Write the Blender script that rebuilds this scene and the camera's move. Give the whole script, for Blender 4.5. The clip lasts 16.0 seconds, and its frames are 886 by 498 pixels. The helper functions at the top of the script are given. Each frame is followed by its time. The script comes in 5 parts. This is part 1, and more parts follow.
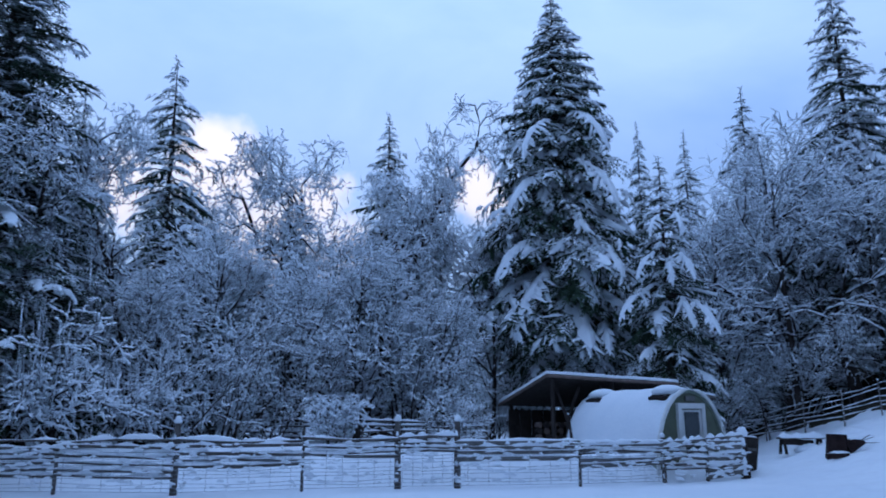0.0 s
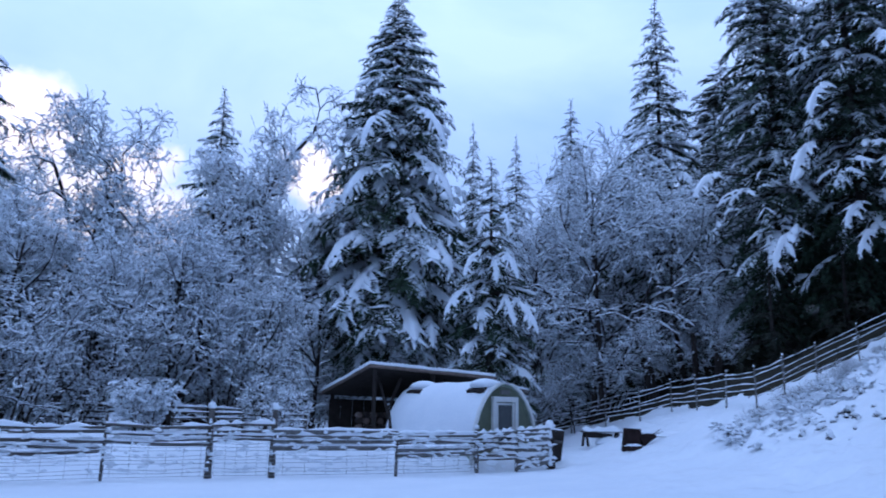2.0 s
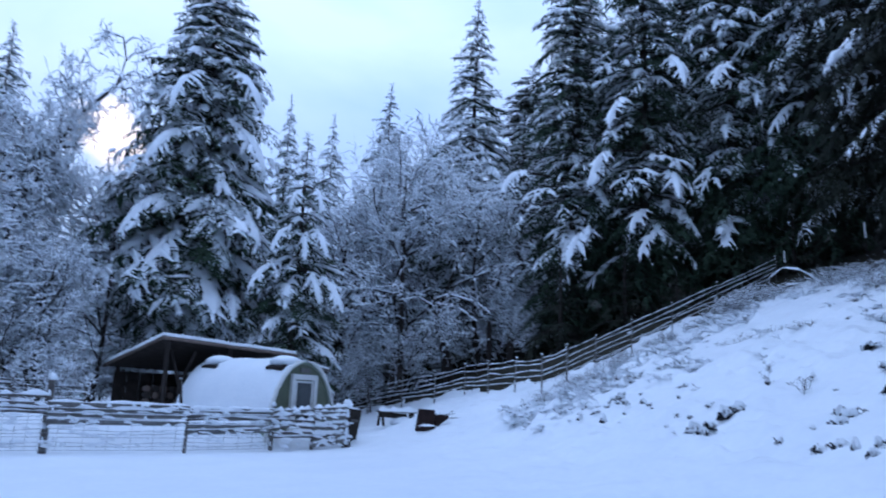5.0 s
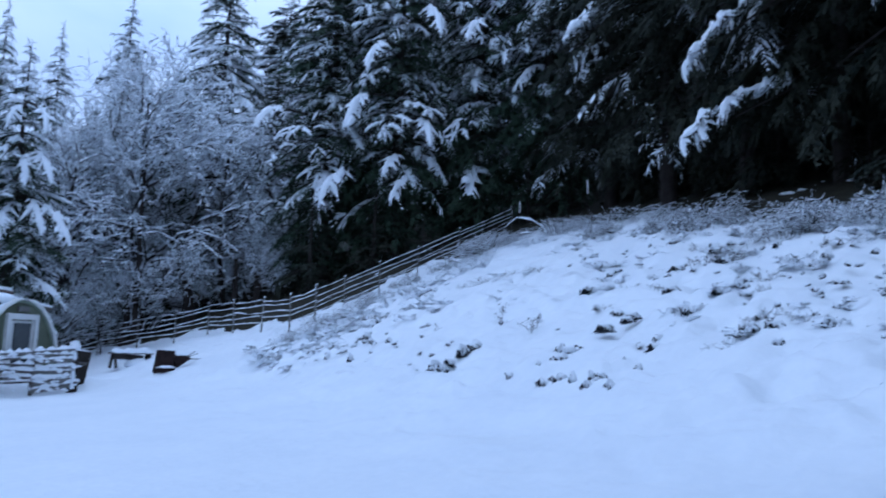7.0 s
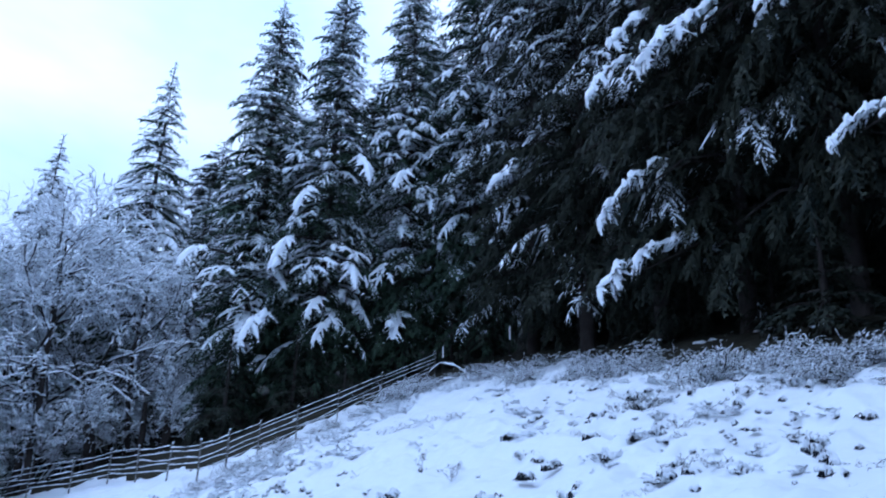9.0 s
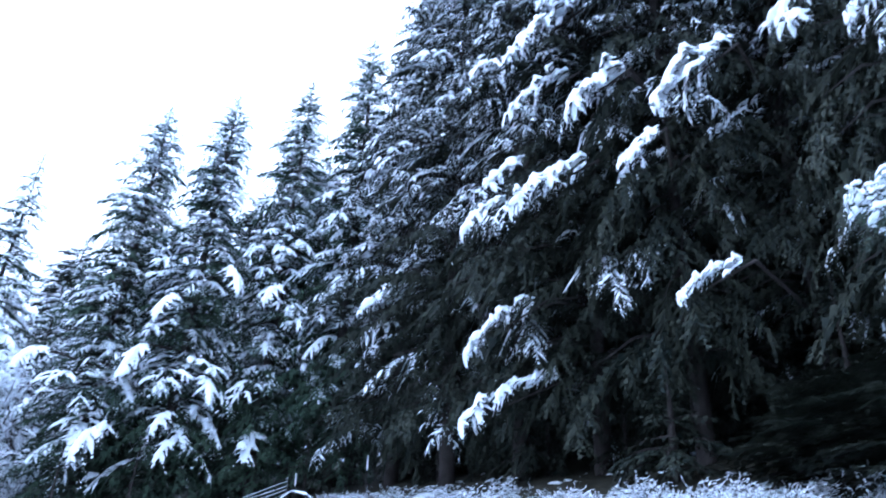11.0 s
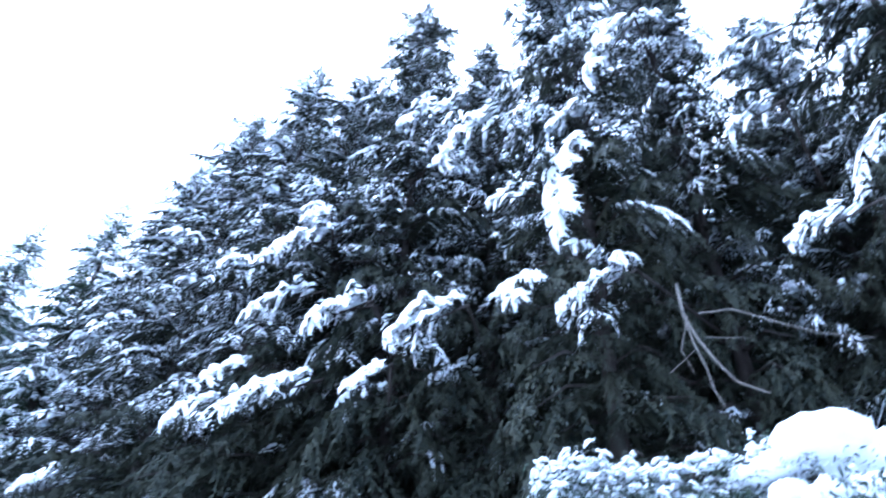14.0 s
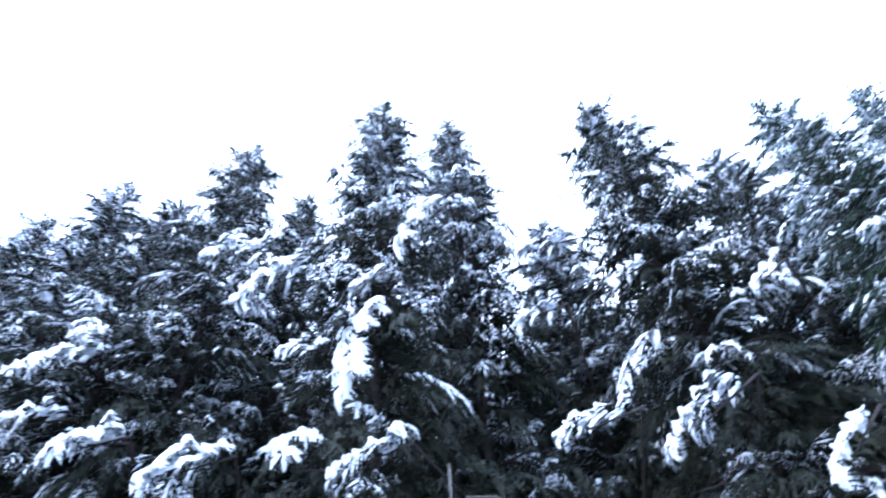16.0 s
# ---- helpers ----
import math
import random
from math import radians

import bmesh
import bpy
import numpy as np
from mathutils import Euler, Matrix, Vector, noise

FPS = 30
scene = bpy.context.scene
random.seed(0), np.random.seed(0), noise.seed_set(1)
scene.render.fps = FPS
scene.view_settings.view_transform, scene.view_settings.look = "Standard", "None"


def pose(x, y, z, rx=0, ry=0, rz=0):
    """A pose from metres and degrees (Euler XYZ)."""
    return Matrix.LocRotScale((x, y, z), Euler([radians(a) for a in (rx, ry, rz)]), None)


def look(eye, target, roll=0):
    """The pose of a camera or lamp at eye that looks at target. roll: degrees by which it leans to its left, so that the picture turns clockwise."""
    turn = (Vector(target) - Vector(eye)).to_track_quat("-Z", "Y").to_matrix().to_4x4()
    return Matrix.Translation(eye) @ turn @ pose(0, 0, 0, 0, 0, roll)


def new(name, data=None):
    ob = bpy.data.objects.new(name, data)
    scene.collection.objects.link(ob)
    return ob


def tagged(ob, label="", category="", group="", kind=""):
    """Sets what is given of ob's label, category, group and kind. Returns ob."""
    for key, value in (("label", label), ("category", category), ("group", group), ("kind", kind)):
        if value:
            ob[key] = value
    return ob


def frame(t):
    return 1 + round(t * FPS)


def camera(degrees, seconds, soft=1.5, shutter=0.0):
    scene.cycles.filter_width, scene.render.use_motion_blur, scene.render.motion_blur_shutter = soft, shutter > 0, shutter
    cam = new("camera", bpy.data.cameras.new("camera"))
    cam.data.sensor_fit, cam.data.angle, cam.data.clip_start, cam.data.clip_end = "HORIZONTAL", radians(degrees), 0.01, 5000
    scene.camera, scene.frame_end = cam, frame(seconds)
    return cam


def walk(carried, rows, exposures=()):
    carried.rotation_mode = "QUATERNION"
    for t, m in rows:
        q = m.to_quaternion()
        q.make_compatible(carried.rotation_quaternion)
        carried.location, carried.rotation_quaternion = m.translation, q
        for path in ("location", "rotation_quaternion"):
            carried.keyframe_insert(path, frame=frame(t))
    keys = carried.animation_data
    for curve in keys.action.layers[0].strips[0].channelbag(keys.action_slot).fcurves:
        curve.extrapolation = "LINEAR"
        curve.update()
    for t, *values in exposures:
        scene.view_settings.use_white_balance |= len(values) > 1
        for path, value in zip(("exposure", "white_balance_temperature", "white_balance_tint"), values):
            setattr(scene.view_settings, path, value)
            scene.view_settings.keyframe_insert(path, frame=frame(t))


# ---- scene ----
cam = camera(59.9, 16.0, soft=1.8, shutter=0.5)
EYE = 1.6
# seconds, x, y, z from the standing eye, then pitch, roll, yaw in degrees
ROWS = [
    (0, 0.039, -0.156, 0.015, 13.00, 0.00, 0.00),
    (0.5, 0.040, -0.149, 0.016, 13.13, 0.09, -2.10),
    (1, 0.052, -0.118, 0.015, 12.26, -0.39, -5.51),
    (1.5, 0.061, -0.072, 0.009, 12.28, -0.79, -9.65),
    (2, 0.079, -0.058, 0.028, 12.36, -1.04, -12.98),
    (2.5, 0.079, -0.017, 0.027, 12.61, -1.28, -15.30),
    (3, 0.071, -0.020, 0.015, 13.09, -1.06, -16.24),
    (3.2, 0.070, -0.004, 0.027, 13.23, -0.98, -16.81),
    (5.3, -0.025, -0.009, -0.015, 10.48, -2.27, -30.33),
    (5.5, -0.027, 0.016, -0.003, 9.72, -1.99, -32.16),
    (6, -0.040, 0.062, 0.014, 8.61, -1.92, -38.62),
    (6.5, -0.045, 0.098, 0.029, 7.41, -1.98, -42.53),
    (7, -0.065, 0.117, 0.024, 7.63, -1.86, -46.56),
    (7.5, -0.097, 0.127, -0.016, 10.12, -1.49, -49.87),
    (8, -0.094, 0.103, -0.066, 13.29, -1.73, -49.74),
    (8.2, -0.101, 0.091, -0.103, 14.83, -1.88, -49.57),
    (10.3, 0.104, -0.030, -0.001, 24.39, -3.13, -58.49),
    (10.5, 0.106, -0.024, -0.016, 25.43, -3.36, -59.47),
    (11, 0.066, -0.008, -0.036, 28.37, -2.58, -62.80),
    (11.5, 0.019, 0.008, -0.030, 30.87, -3.35, -65.56),
    (12, 0.003, 0.046, -0.036, 33.50, -4.42, -71.38),
    (12.5, 0.002, 0.062, -0.027, 35.33, -4.48, -75.33),
    (13, -0.025, 0.129, -0.041, 37.98, -3.70, -78.70),
    (13.5, -0.019, 0.121, -0.033, 41.09, -2.77, -82.33),
    (14, -0.017, -0.008, -0.017, 45.13, -2.09, -87.08),
    (14.5, -0.027, -0.029, 0.035, 47.92, -1.30, -92.04),
    (15, -0.053, -0.059, 0.061, 51.43, 0.72, -96.96),
    (15.5, -0.083, -0.084, 0.048, 54.11, 1.65, -99.45),
    (16, -0.058, -0.116, 0.088, 56.54, 2.99, -104.18),
]
# seconds, stops, kelvin, tint
EXPOSURES = [(0, -0.36, 4350, 10), (3.0, 0.12, 4530, 15), (5.5, 0.17, 4680, 10), (7.0, 0.17, 4700, 9), (8.2, 0.2, 4620, 9), (10.3, 1.55, 4850, 10), (13.0, 2.35, 4840, 10), (14.5, 2.62, 4800, 10), (15.2, 2.6, 4880, 12), (16, 2.28, 5030, 13)]
walk(cam, [(t, pose(x, y, EYE + z, 90 + p, r, w)) for t, x, y, z, p, r, w in ROWS], EXPOSURES)

# ---------------------------------------------------------------- sky and light
SUN_AZ, SUN_EL = -13.0, 13.0
sun_dir = Vector((math.sin(radians(SUN_AZ)) * math.cos(radians(SUN_EL)), math.cos(radians(SUN_AZ)) * math.cos(radians(SUN_EL)), math.sin(radians(SUN_EL))))

world = bpy.data.worlds.new("winter_sky")
scene.world = world
world.use_nodes = True
wn, wl = world.node_tree.nodes, world.node_tree.links
wn.clear()


def wnode(kind, **values):
    n = wn.new(kind)
    for key, v in values.items():
        n.inputs[key].default_value = v
    return n


sky = wn.new("ShaderNodeTexSky")
sky.sky_type, sky.sun_disc = "NISHITA", False
sky.sun_elevation, sky.sun_rotation = radians(SUN_EL), radians(SUN_AZ)
sky_gain = wn.new("ShaderNodeMixRGB")
sky_gain.blend_type = "MULTIPLY"
sky_gain.inputs[0].default_value = 1.0
sky_gain.inputs[2].default_value = (0.10, 0.105, 0.11, 1)
wl.new(sky.outputs[0], sky_gain.inputs[1])
coord = wn.new("ShaderNodeTexCoord")
# two layers of cloud
stretch = wn.new("ShaderNodeMapping")
stretch.inputs["Scale"].default_value = (1.0, 1.0, 2.2)
stretch.inputs["Location"].default_value = (0.35, 0.1, 0.2)
wl.new(coord.outputs["Generated"], stretch.inputs[0])
cloud = wnode("ShaderNodeTexNoise", Scale=2.3, Detail=7.0, Roughness=0.5, Distortion=0.25)
wl.new(stretch.outputs[0], cloud.inputs["Vector"])
cloud_ramp = wn.new("ShaderNodeValToRGB")
cloud_ramp.color_ramp.elements[0].position, cloud_ramp.color_ramp.elements[0].color = 0.36, (0.48, 0.55, 0.70, 1)
cloud_ramp.color_ramp.elements[1].position, cloud_ramp.color_ramp.elements[1].color = 0.66, (0.74, 0.75, 0.78, 1)
wl.new(cloud.outputs["Fac"], cloud_ramp.inputs[0])
cover = wn.new("ShaderNodeMixRGB")
cover.inputs[0].default_value = 0.93
wl.new(sky_gain.outputs[0], cover.inputs[1])
wl.new(cloud_ramp.outputs[0], cover.inputs[2])
# a few puffs of thin cloud, warmed by the low sun behind the wood
ruffle = wnode("ShaderNodeTexNoise", Scale=9.0, Detail=5.0, Roughness=0.55)
wl.new(coord.outputs["Generated"], ruffle.inputs["Vector"])
off = wn.new("ShaderNodeVectorMath")
off.operation = "MULTIPLY_ADD"
off.inputs[1].default_value, off.inputs[2].default_value = (0.13, 0.13, 0.13), (-0.065, -0.065, -0.065)
wl.new(ruffle.outputs["Color"], off.inputs[0])
moved = wn.new("ShaderNodeVectorMath")
wl.new(coord.outputs["Generated"], moved.inputs[0])
wl.new(off.outputs[0], moved.inputs[1])
level = wn.new("ShaderNodeVectorMath")
level.operation = "NORMALIZE"
wl.new(moved.outputs[0], level.inputs[0])
warm = None
for az, el, wide in ((-17.3, 18.0, 4.2), (-10.6, 16.5, 3.0), (-13.0, 12.0, 6.0), (-6.5, 12.0, 4.5), (3.0, 17.0, 3.5), (-24.0, 16.0, 3.0)):
    toward = wn.new("ShaderNodeVectorMath")
    toward.operation = "DOT_PRODUCT"
    toward.inputs[1].default_value = (math.sin(radians(az)) * math.cos(radians(el)), math.cos(radians(az)) * math.cos(radians(el)), math.sin(radians(el)))
    wl.new(level.outputs[0], toward.inputs[0])
    soft_edge = wn.new("ShaderNodeMapRange")
    soft_edge.interpolation_type = "SMOOTHSTEP"
    soft_edge.inputs[1].default_value, soft_edge.inputs[2].default_value = math.cos(radians(wide)), math.cos(radians(wide * 0.35))
    wl.new(toward.outputs["Value"], soft_edge.inputs[0])
    if warm is None:
        warm = soft_edge.outputs[0]
    else:
        most = wn.new("ShaderNodeMath")
        most.operation = "MAXIMUM"
        wl.new(warm, most.inputs[0])
        wl.new(soft_edge.outputs[0], most.inputs[1])
        warm = most.outputs[0]
glow = wn.new("ShaderNodeMixRGB")
glow.inputs[2].default_value = (1.55, 1.12, 0.80, 1)
wl.new(warm, glow.inputs[0])
wl.new(cover.outputs[0], glow.inputs[1])
# an overcast sky is brighter overhead than at the horizon
split = wn.new("ShaderNodeSeparateXYZ")
wl.new(coord.outputs["Generated"], split.inputs[0])
rise = wn.new("ShaderNodeMapRange")
rise.inputs[1].default_value, rise.inputs[2].default_value = 0.1, 1.0
rise.inputs[3].default_value, rise.inputs[4].default_value = 0.80, 2.0
wl.new(split.outputs["Z"], rise.inputs[0])
back = wn.new("ShaderNodeBackground")
wl.new(glow.outputs[0], back.inputs[0])
wl.new(rise.outputs[0], back.inputs["Strength"])
out = wn.new("ShaderNodeOutputWorld")
wl.new(back.outputs[0], out.inputs[0])

sun = new("sun", bpy.data.lights.new("sun", "SUN"))
sun.data.energy, sun.data.angle, sun.data.color = 0.25, radians(25), (1.0, 0.93, 0.86)
sun.matrix_world = look((0, 0, 40), Vector((0, 0, 40)) - sun_dir)


# ---------------------------------------------------------------- materials
def surface(name, dark, light, rough=0.8, scale=4.0, fine=40.0, bump=0.3, metal=0.0, island=0.0, depth=0.02, gloss=0.5):
    """Two scales of grain between two colours, with relief."""
    m = bpy.data.materials.new(name)
    m.use_nodes = True
    n, l = m.node_tree.nodes, m.node_tree.links
    b = n["Principled BSDF"]
    c = n.new("ShaderNodeTexCoord")
    wide, grain = n.new("ShaderNodeTexNoise"), n.new("ShaderNodeTexNoise")
    wide.inputs["Scale"].default_value, wide.inputs["Detail"].default_value = scale, 4
    grain.inputs["Scale"].default_value, grain.inputs["Detail"].default_value = fine, 3
    l.new(c.outputs["Object"], wide.inputs["Vector"])
    l.new(c.outputs["Object"], grain.inputs["Vector"])
    add = n.new("ShaderNodeMath")
    add.operation = "MULTIPLY_ADD"
    add.inputs[1].default_value = 0.4
    l.new(grain.outputs["Fac"], add.inputs[0])
    scaled = n.new("ShaderNodeMath")
    scaled.operation = "MULTIPLY_ADD"
    scaled.inputs[1].default_value, scaled.inputs[2].default_value = 0.6, 0.0
    l.new(wide.outputs["Fac"], scaled.inputs[0])
    l.new(scaled.outputs[0], add.inputs[2])
    fac = add.outputs[0]
    if island:
        geo = n.new("ShaderNodeNewGeometry")
        more = n.new("ShaderNodeMath")
        more.operation = "MULTIPLY_ADD"
        more.inputs[1].default_value = island
        l.new(geo.outputs["Random Per Island"], more.inputs[0])
        l.new(fac, more.inputs[2])
        shift = n.new("ShaderNodeMath")
        shift.operation = "SUBTRACT"
        shift.inputs[1].default_value = island / 2
        l.new(more.outputs[0], shift.inputs[0])
        fac = shift.outputs[0]
    ramp = n.new("ShaderNodeValToRGB")
    ramp.color_ramp.elements[0].position, ramp.color_ramp.elements[0].color = 0.3, (*dark, 1)
    ramp.color_ramp.elements[1].position, ramp.color_ramp.elements[1].color = 0.7, (*light, 1)
    l.new(fac, ramp.inputs[0])
    l.new(ramp.outputs[0], b.inputs["Base Color"])
    b.inputs["Roughness"].default_value, b.inputs["Metallic"].default_value = rough, metal
    b.inputs["Specular IOR Level"].default_value = gloss
    if bump:
        r = n.new("ShaderNodeBump")
        r.inputs["Strength"].default_value, r.inputs["Distance"].default_value = bump, depth
        l.new(add.outputs[0], r.inputs["Height"])
        l.new(r.outputs[0], b.inputs["Normal"])
    return m


SNOW = surface("snow", (0.78, 0.82, 0.87), (0.88, 0.90, 0.93), 0.65, 1.2, 14.0, 0.35, depth=0.05)
GROUND_SNOW = surface("ground_snow", (0.80, 0.83, 0.87), (0.88, 0.90, 0.92), 0.6, 0.7, 6.0, 0.45, depth=0.08)
NEEDLES = surface("fir_needles", (0.020, 0.034, 0.024), (0.066, 0.095, 0.058), 0.6, 0.6, 8.0, 0, island=0.4, gloss=0.12)
DARK_NEEDLES = surface("hemlock_needles", (0.010, 0.015, 0.012), (0.043, 0.046, 0.031), 0.6, 0.5, 8.0, 0, island=0.4, gloss=0.12)
BARK = surface("bark", (0.018, 0.015, 0.014), (0.060, 0.050, 0.044), 0.9, 3.0, 30.0, 0.6, gloss=0.2)
TWIG = surface("twigs", (0.020, 0.019, 0.020), (0.058, 0.055, 0.055), 0.9, 3.0, 30.0, 0, gloss=0.2)
OLD_WOOD = surface("weathered_wood", (0.045, 0.040, 0.038), (0.16, 0.145, 0.13), 0.85, 6.0, 50.0, 0.5)
GREY_BOARD = surface("grey_board", (0.08, 0.078, 0.075), (0.22, 0.21, 0.195), 0.85, 5.0, 60.0, 0.4)
WHITE_PAINT = surface("white_paint", (0.62, 0.62, 0.60), (0.80, 0.80, 0.78), 0.5, 6.0, 50.0, 0.1)
PLASTIC = surface("fibreglass_panel", (0.16, 0.20, 0.15), (0.30, 0.34, 0.26), 0.35, 3.0, 30.0, 0.1)
DARK_PANE = surface("dark_pane", (0.02, 0.026, 0.03), (0.05, 0.06, 0.065), 0.15, 3.0, 30.0, 0)
WIRE = surface("frosted_wire", (0.45, 0.46, 0.48), (0.80, 0.83, 0.87), 0.6, 8.0, 60.0, 0)
NET = surface("galvanised_net", (0.14, 0.15, 0.16), (0.42, 0.44, 0.47), 0.6, 8.0, 60.0, 0)
FASCIA = surface("brown_fascia", (0.06, 0.042, 0.035), (0.20, 0.15, 0.12), 0.85, 5.0, 40.0, 0.3)
OLIVE = surface("olive_panel", (0.07, 0.085, 0.055), (0.16, 0.18, 0.11), 0.5, 3.0, 30.0, 0.15)
# dark wood, also used where a colour holds the shade under roofs
DARK_WOOD_SHADE = surface("dark_wood_shade", (0.012, 0.010, 0.009), (0.045, 0.037, 0.032), 0.9, 5.0, 40.0, 0.3, gloss=0.2)
CHARRED = surface("rotten_wood", (0.010, 0.007, 0.007), (0.036, 0.021, 0.019), 0.9, 5.0, 40.0, 0.5, gloss=0.2)
DRY_GRASS = surface("dry_weeds", (0.010, 0.012, 0.016), (0.030, 0.034, 0.042), 0.9, 6.0, 40.0, 0, island=0.5, gloss=0.2)
LEAF = surface("laurel_leaf", (0.010, 0.022, 0.011), (0.035, 0.060, 0.030), 0.4, 3.0, 20.0, 0, island=0.4)


# ---------------------------------------------------------------- mesh helpers
class Build:
    """Collects vertices and faces of one mesh."""

    def __init__(self):
        self.v, self.f, self.n = [], [], 0

    def add(self, verts, faces):
        verts = np.asarray(verts, float)
        self.v.append(verts)
        self.f.extend([tuple(i + self.n for i in f) for f in faces])
        self.n += len(verts)
        return self

    def box(self, centre, size, m=None, taper=1.0):
        x, y, z = np.asarray(size) / 2
        k = taper
        v = np.array([(-x, -y, -z), (x, -y, -z), (x, y, -z), (-x, y, -z), (-x * k, -y * k, z), (x * k, -y * k, z), (x * k, y * k, z), (-x * k, y * k, z)])
        if m is not None:
            v = v @ np.array(m.to_3x3()).T
        return self.add(v + np.asarray(centre), [(0, 3, 2, 1), (4, 5, 6, 7), (0, 1, 5, 4), (1, 2, 6, 5), (2, 3, 7, 6), (3, 0, 4, 7)])

    def tube(self, points, radii, sides=6, wobble=0.0, rng=None):
        pts = np.asarray(points, float)
        k = len(pts)
        tan = np.gradient(pts, axis=0)
        tan /= np.linalg.norm(tan, axis=1)[:, None] + 1e-9
        ref = np.array((0.0, 0.0, 1.0)) if abs(tan[0, 2]) < 0.8 else np.array((1.0, 0.0, 0.0))
        a = np.cross(tan, ref)
        a /= np.linalg.norm(a, axis=1)[:, None] + 1e-9
        b = np.cross(tan, a)
        ang = np.arange(sides) * 2 * np.pi / sides
        r = np.broadcast_to(np.asarray(radii, float), (k,))[:, None] * np.ones((1, sides))
        if wobble:
            r = r * (1 + wobble * rng.uniform(-1, 1, r.shape))
        ring = pts[:, None] + r[..., None] * (np.cos(ang)[None, :, None] * a[:, None] + np.sin(ang)[None, :, None] * b[:, None])
        f = []
        for i in range(k - 1):
            for j in range(sides):
                q = (j + 1) % sides
                f.append((i * sides + j, i * sides + q, (i + 1) * sides + q, (i + 1) * sides + j))
        f.append(tuple(range(sides)))
        f.append(tuple(reversed(range((k - 1) * sides, k * sides))))
        return self.add(ring.reshape(-1, 3), f)

    def dome(self, centre, rx, ry, rz, rings=3, sides=8, rng=None, rough=0.12, m=None, skirt=0.25):
        """A lump of snow: a flattened dome with a rounded rim."""
        v = [(0, 0, rz)]
        levels = [(0.45, 0.88), (0.8, 0.58), (1.0, 0.15), (0.86, -skirt)][-(rings + 1):] if rings < 3 else [(0.45, 0.88), (0.8, 0.58), (1.0, 0.15), (0.86, -skirt)]
        for rr, zz in levels:
            for j in range(sides):
                a = 2 * math.pi * j / sides
                k = 1 + (rng.uniform(-rough, rough) if rng is not None else 0)
                v.append((rx * rr * k * math.cos(a), ry * rr * k * math.sin(a), rz * zz * k))
        f = [(0, 1 + j, 1 + (j + 1) % sides) for j in range(sides)]
        for i in range(len(levels) - 1):
            for j in range(sides):
                a, b = 1 + i * sides + j, 1 + i * sides + (j + 1) % sides
                f.append((a, a + sides, b + sides, b))
        f.append(tuple(1 + (len(levels) - 1) * sides + j for j in reversed(range(sides))))
        v = np.array(v)
        if m is not None:
            v = v @ np.array(m.to_3x3()).T
        return self.add(v + np.asarray(centre), f)

    def mesh(self, name, smooth=False):
        me = bpy.data.meshes.new(name)
        me.from_pydata(np.concatenate(self.v).tolist(), [], self.f)
        if smooth:
            me.polygons.foreach_set("use_smooth", np.ones(len(me.polygons), bool))
        me.update()
        return me


def part(name, built, material, parent=None, label="", smooth=False):
    """One mesh object under a thing or under a part."""
    me = built.mesh(name, smooth) if isinstance(built, Build) else built
    if not me.materials:
        me.materials.append(material)
    ob = new(name, me)
    if parent is not None:
        ob.parent = parent
    if label:
        tagged(ob, label)
    return ob


def raw_mesh(name, verts, faces, smooth):
    """A mesh of alike faces (all triangles or all quads) from arrays."""
    me = bpy.data.meshes.new(name)
    nf, k = faces.shape
    me.vertices.add(len(verts))
    me.vertices.foreach_set("co", np.asarray(verts, np.float32).ravel())
    me.loops.add(nf * k)
    me.loops.foreach_set("vertex_index", faces.astype(np.int32).ravel())
    me.polygons.add(nf)
    me.polygons.foreach_set("loop_start", np.arange(nf, dtype=np.int32) * k)
    me.polygons.foreach_set("use_smooth", np.full(nf, smooth))
    me.update(calc_edges=True)
    return me


def stamp(name, shapes, o, x, y, z, sx, sy, sz, rng, smooth):
    """Sets one of the template shapes at every frame (o; x, y, z)."""
    o, x, y, z = (np.asarray(a, float) for a in (o, x, y, z))
    pick = rng.integers(0, len(shapes), len(o))
    vs, fs, base = [], [], 0
    for i, (tv, tf) in enumerate(shapes):
        s = np.nonzero(pick == i)[0]
        if not len(s):
            continue
        v = o[s, None] + tv[None, :, 0, None] * (x[s] * sx[s, None])[:, None] + tv[None, :, 1, None] * (y[s] * sy[s, None])[:, None] + tv[None, :, 2, None] * (z[s] * sz[s, None])[:, None]
        f = tf[None] + (base + np.arange(len(s)) * len(tv))[:, None, None]
        vs.append(v.reshape(-1, 3))
        fs.append(f.reshape(-1, tf.shape[1]))
        base += len(s) * len(tv)
    return raw_mesh(name, np.concatenate(vs), np.concatenate(fs), smooth)


def unit(a):
    return a / (np.linalg.norm(a, axis=-1, keepdims=True) + 1e-9)


# ---------------------------------------------------------------- ground
def ground_z(x, y):
    """Flat yard, with a bank that rises to the east and on into the wood."""
    s = 0.985 * x - 0.174 * y
    h = 0.66 * np.logaddexp(0, (s - 6.3) / 1.5)
    h = 30 * np.tanh(h / 30)
    # the pen behind the front fence lies a little higher
    t = np.clip((y - 21.25 - 0.14 * x) / 1.5, 0, 1)
    side = np.clip((10.5 - x) / 2.5, 0, 1)
    h = h + 0.9 * t * t * (3 - 2 * t) * side * side * (3 - 2 * side)
    far = 0.10 * 9 * np.logaddexp(0, (y - 62) / 9)
    return h + 14 * np.tanh(far / 14)


def spot(az, d, lift=0.0):
    """A place on the ground at a compass angle and a distance from the eye."""
    x, y = d * math.sin(radians(az)), d * math.cos(radians(az))
    return Vector((x, y, float(ground_z(x, y)) + lift))


def height_to(az, d, elevation):
    """How tall a thing at that place is whose tip shows at that elevation."""
    return EYE + d * math.tan(radians(elevation)) - spot(az, d).z


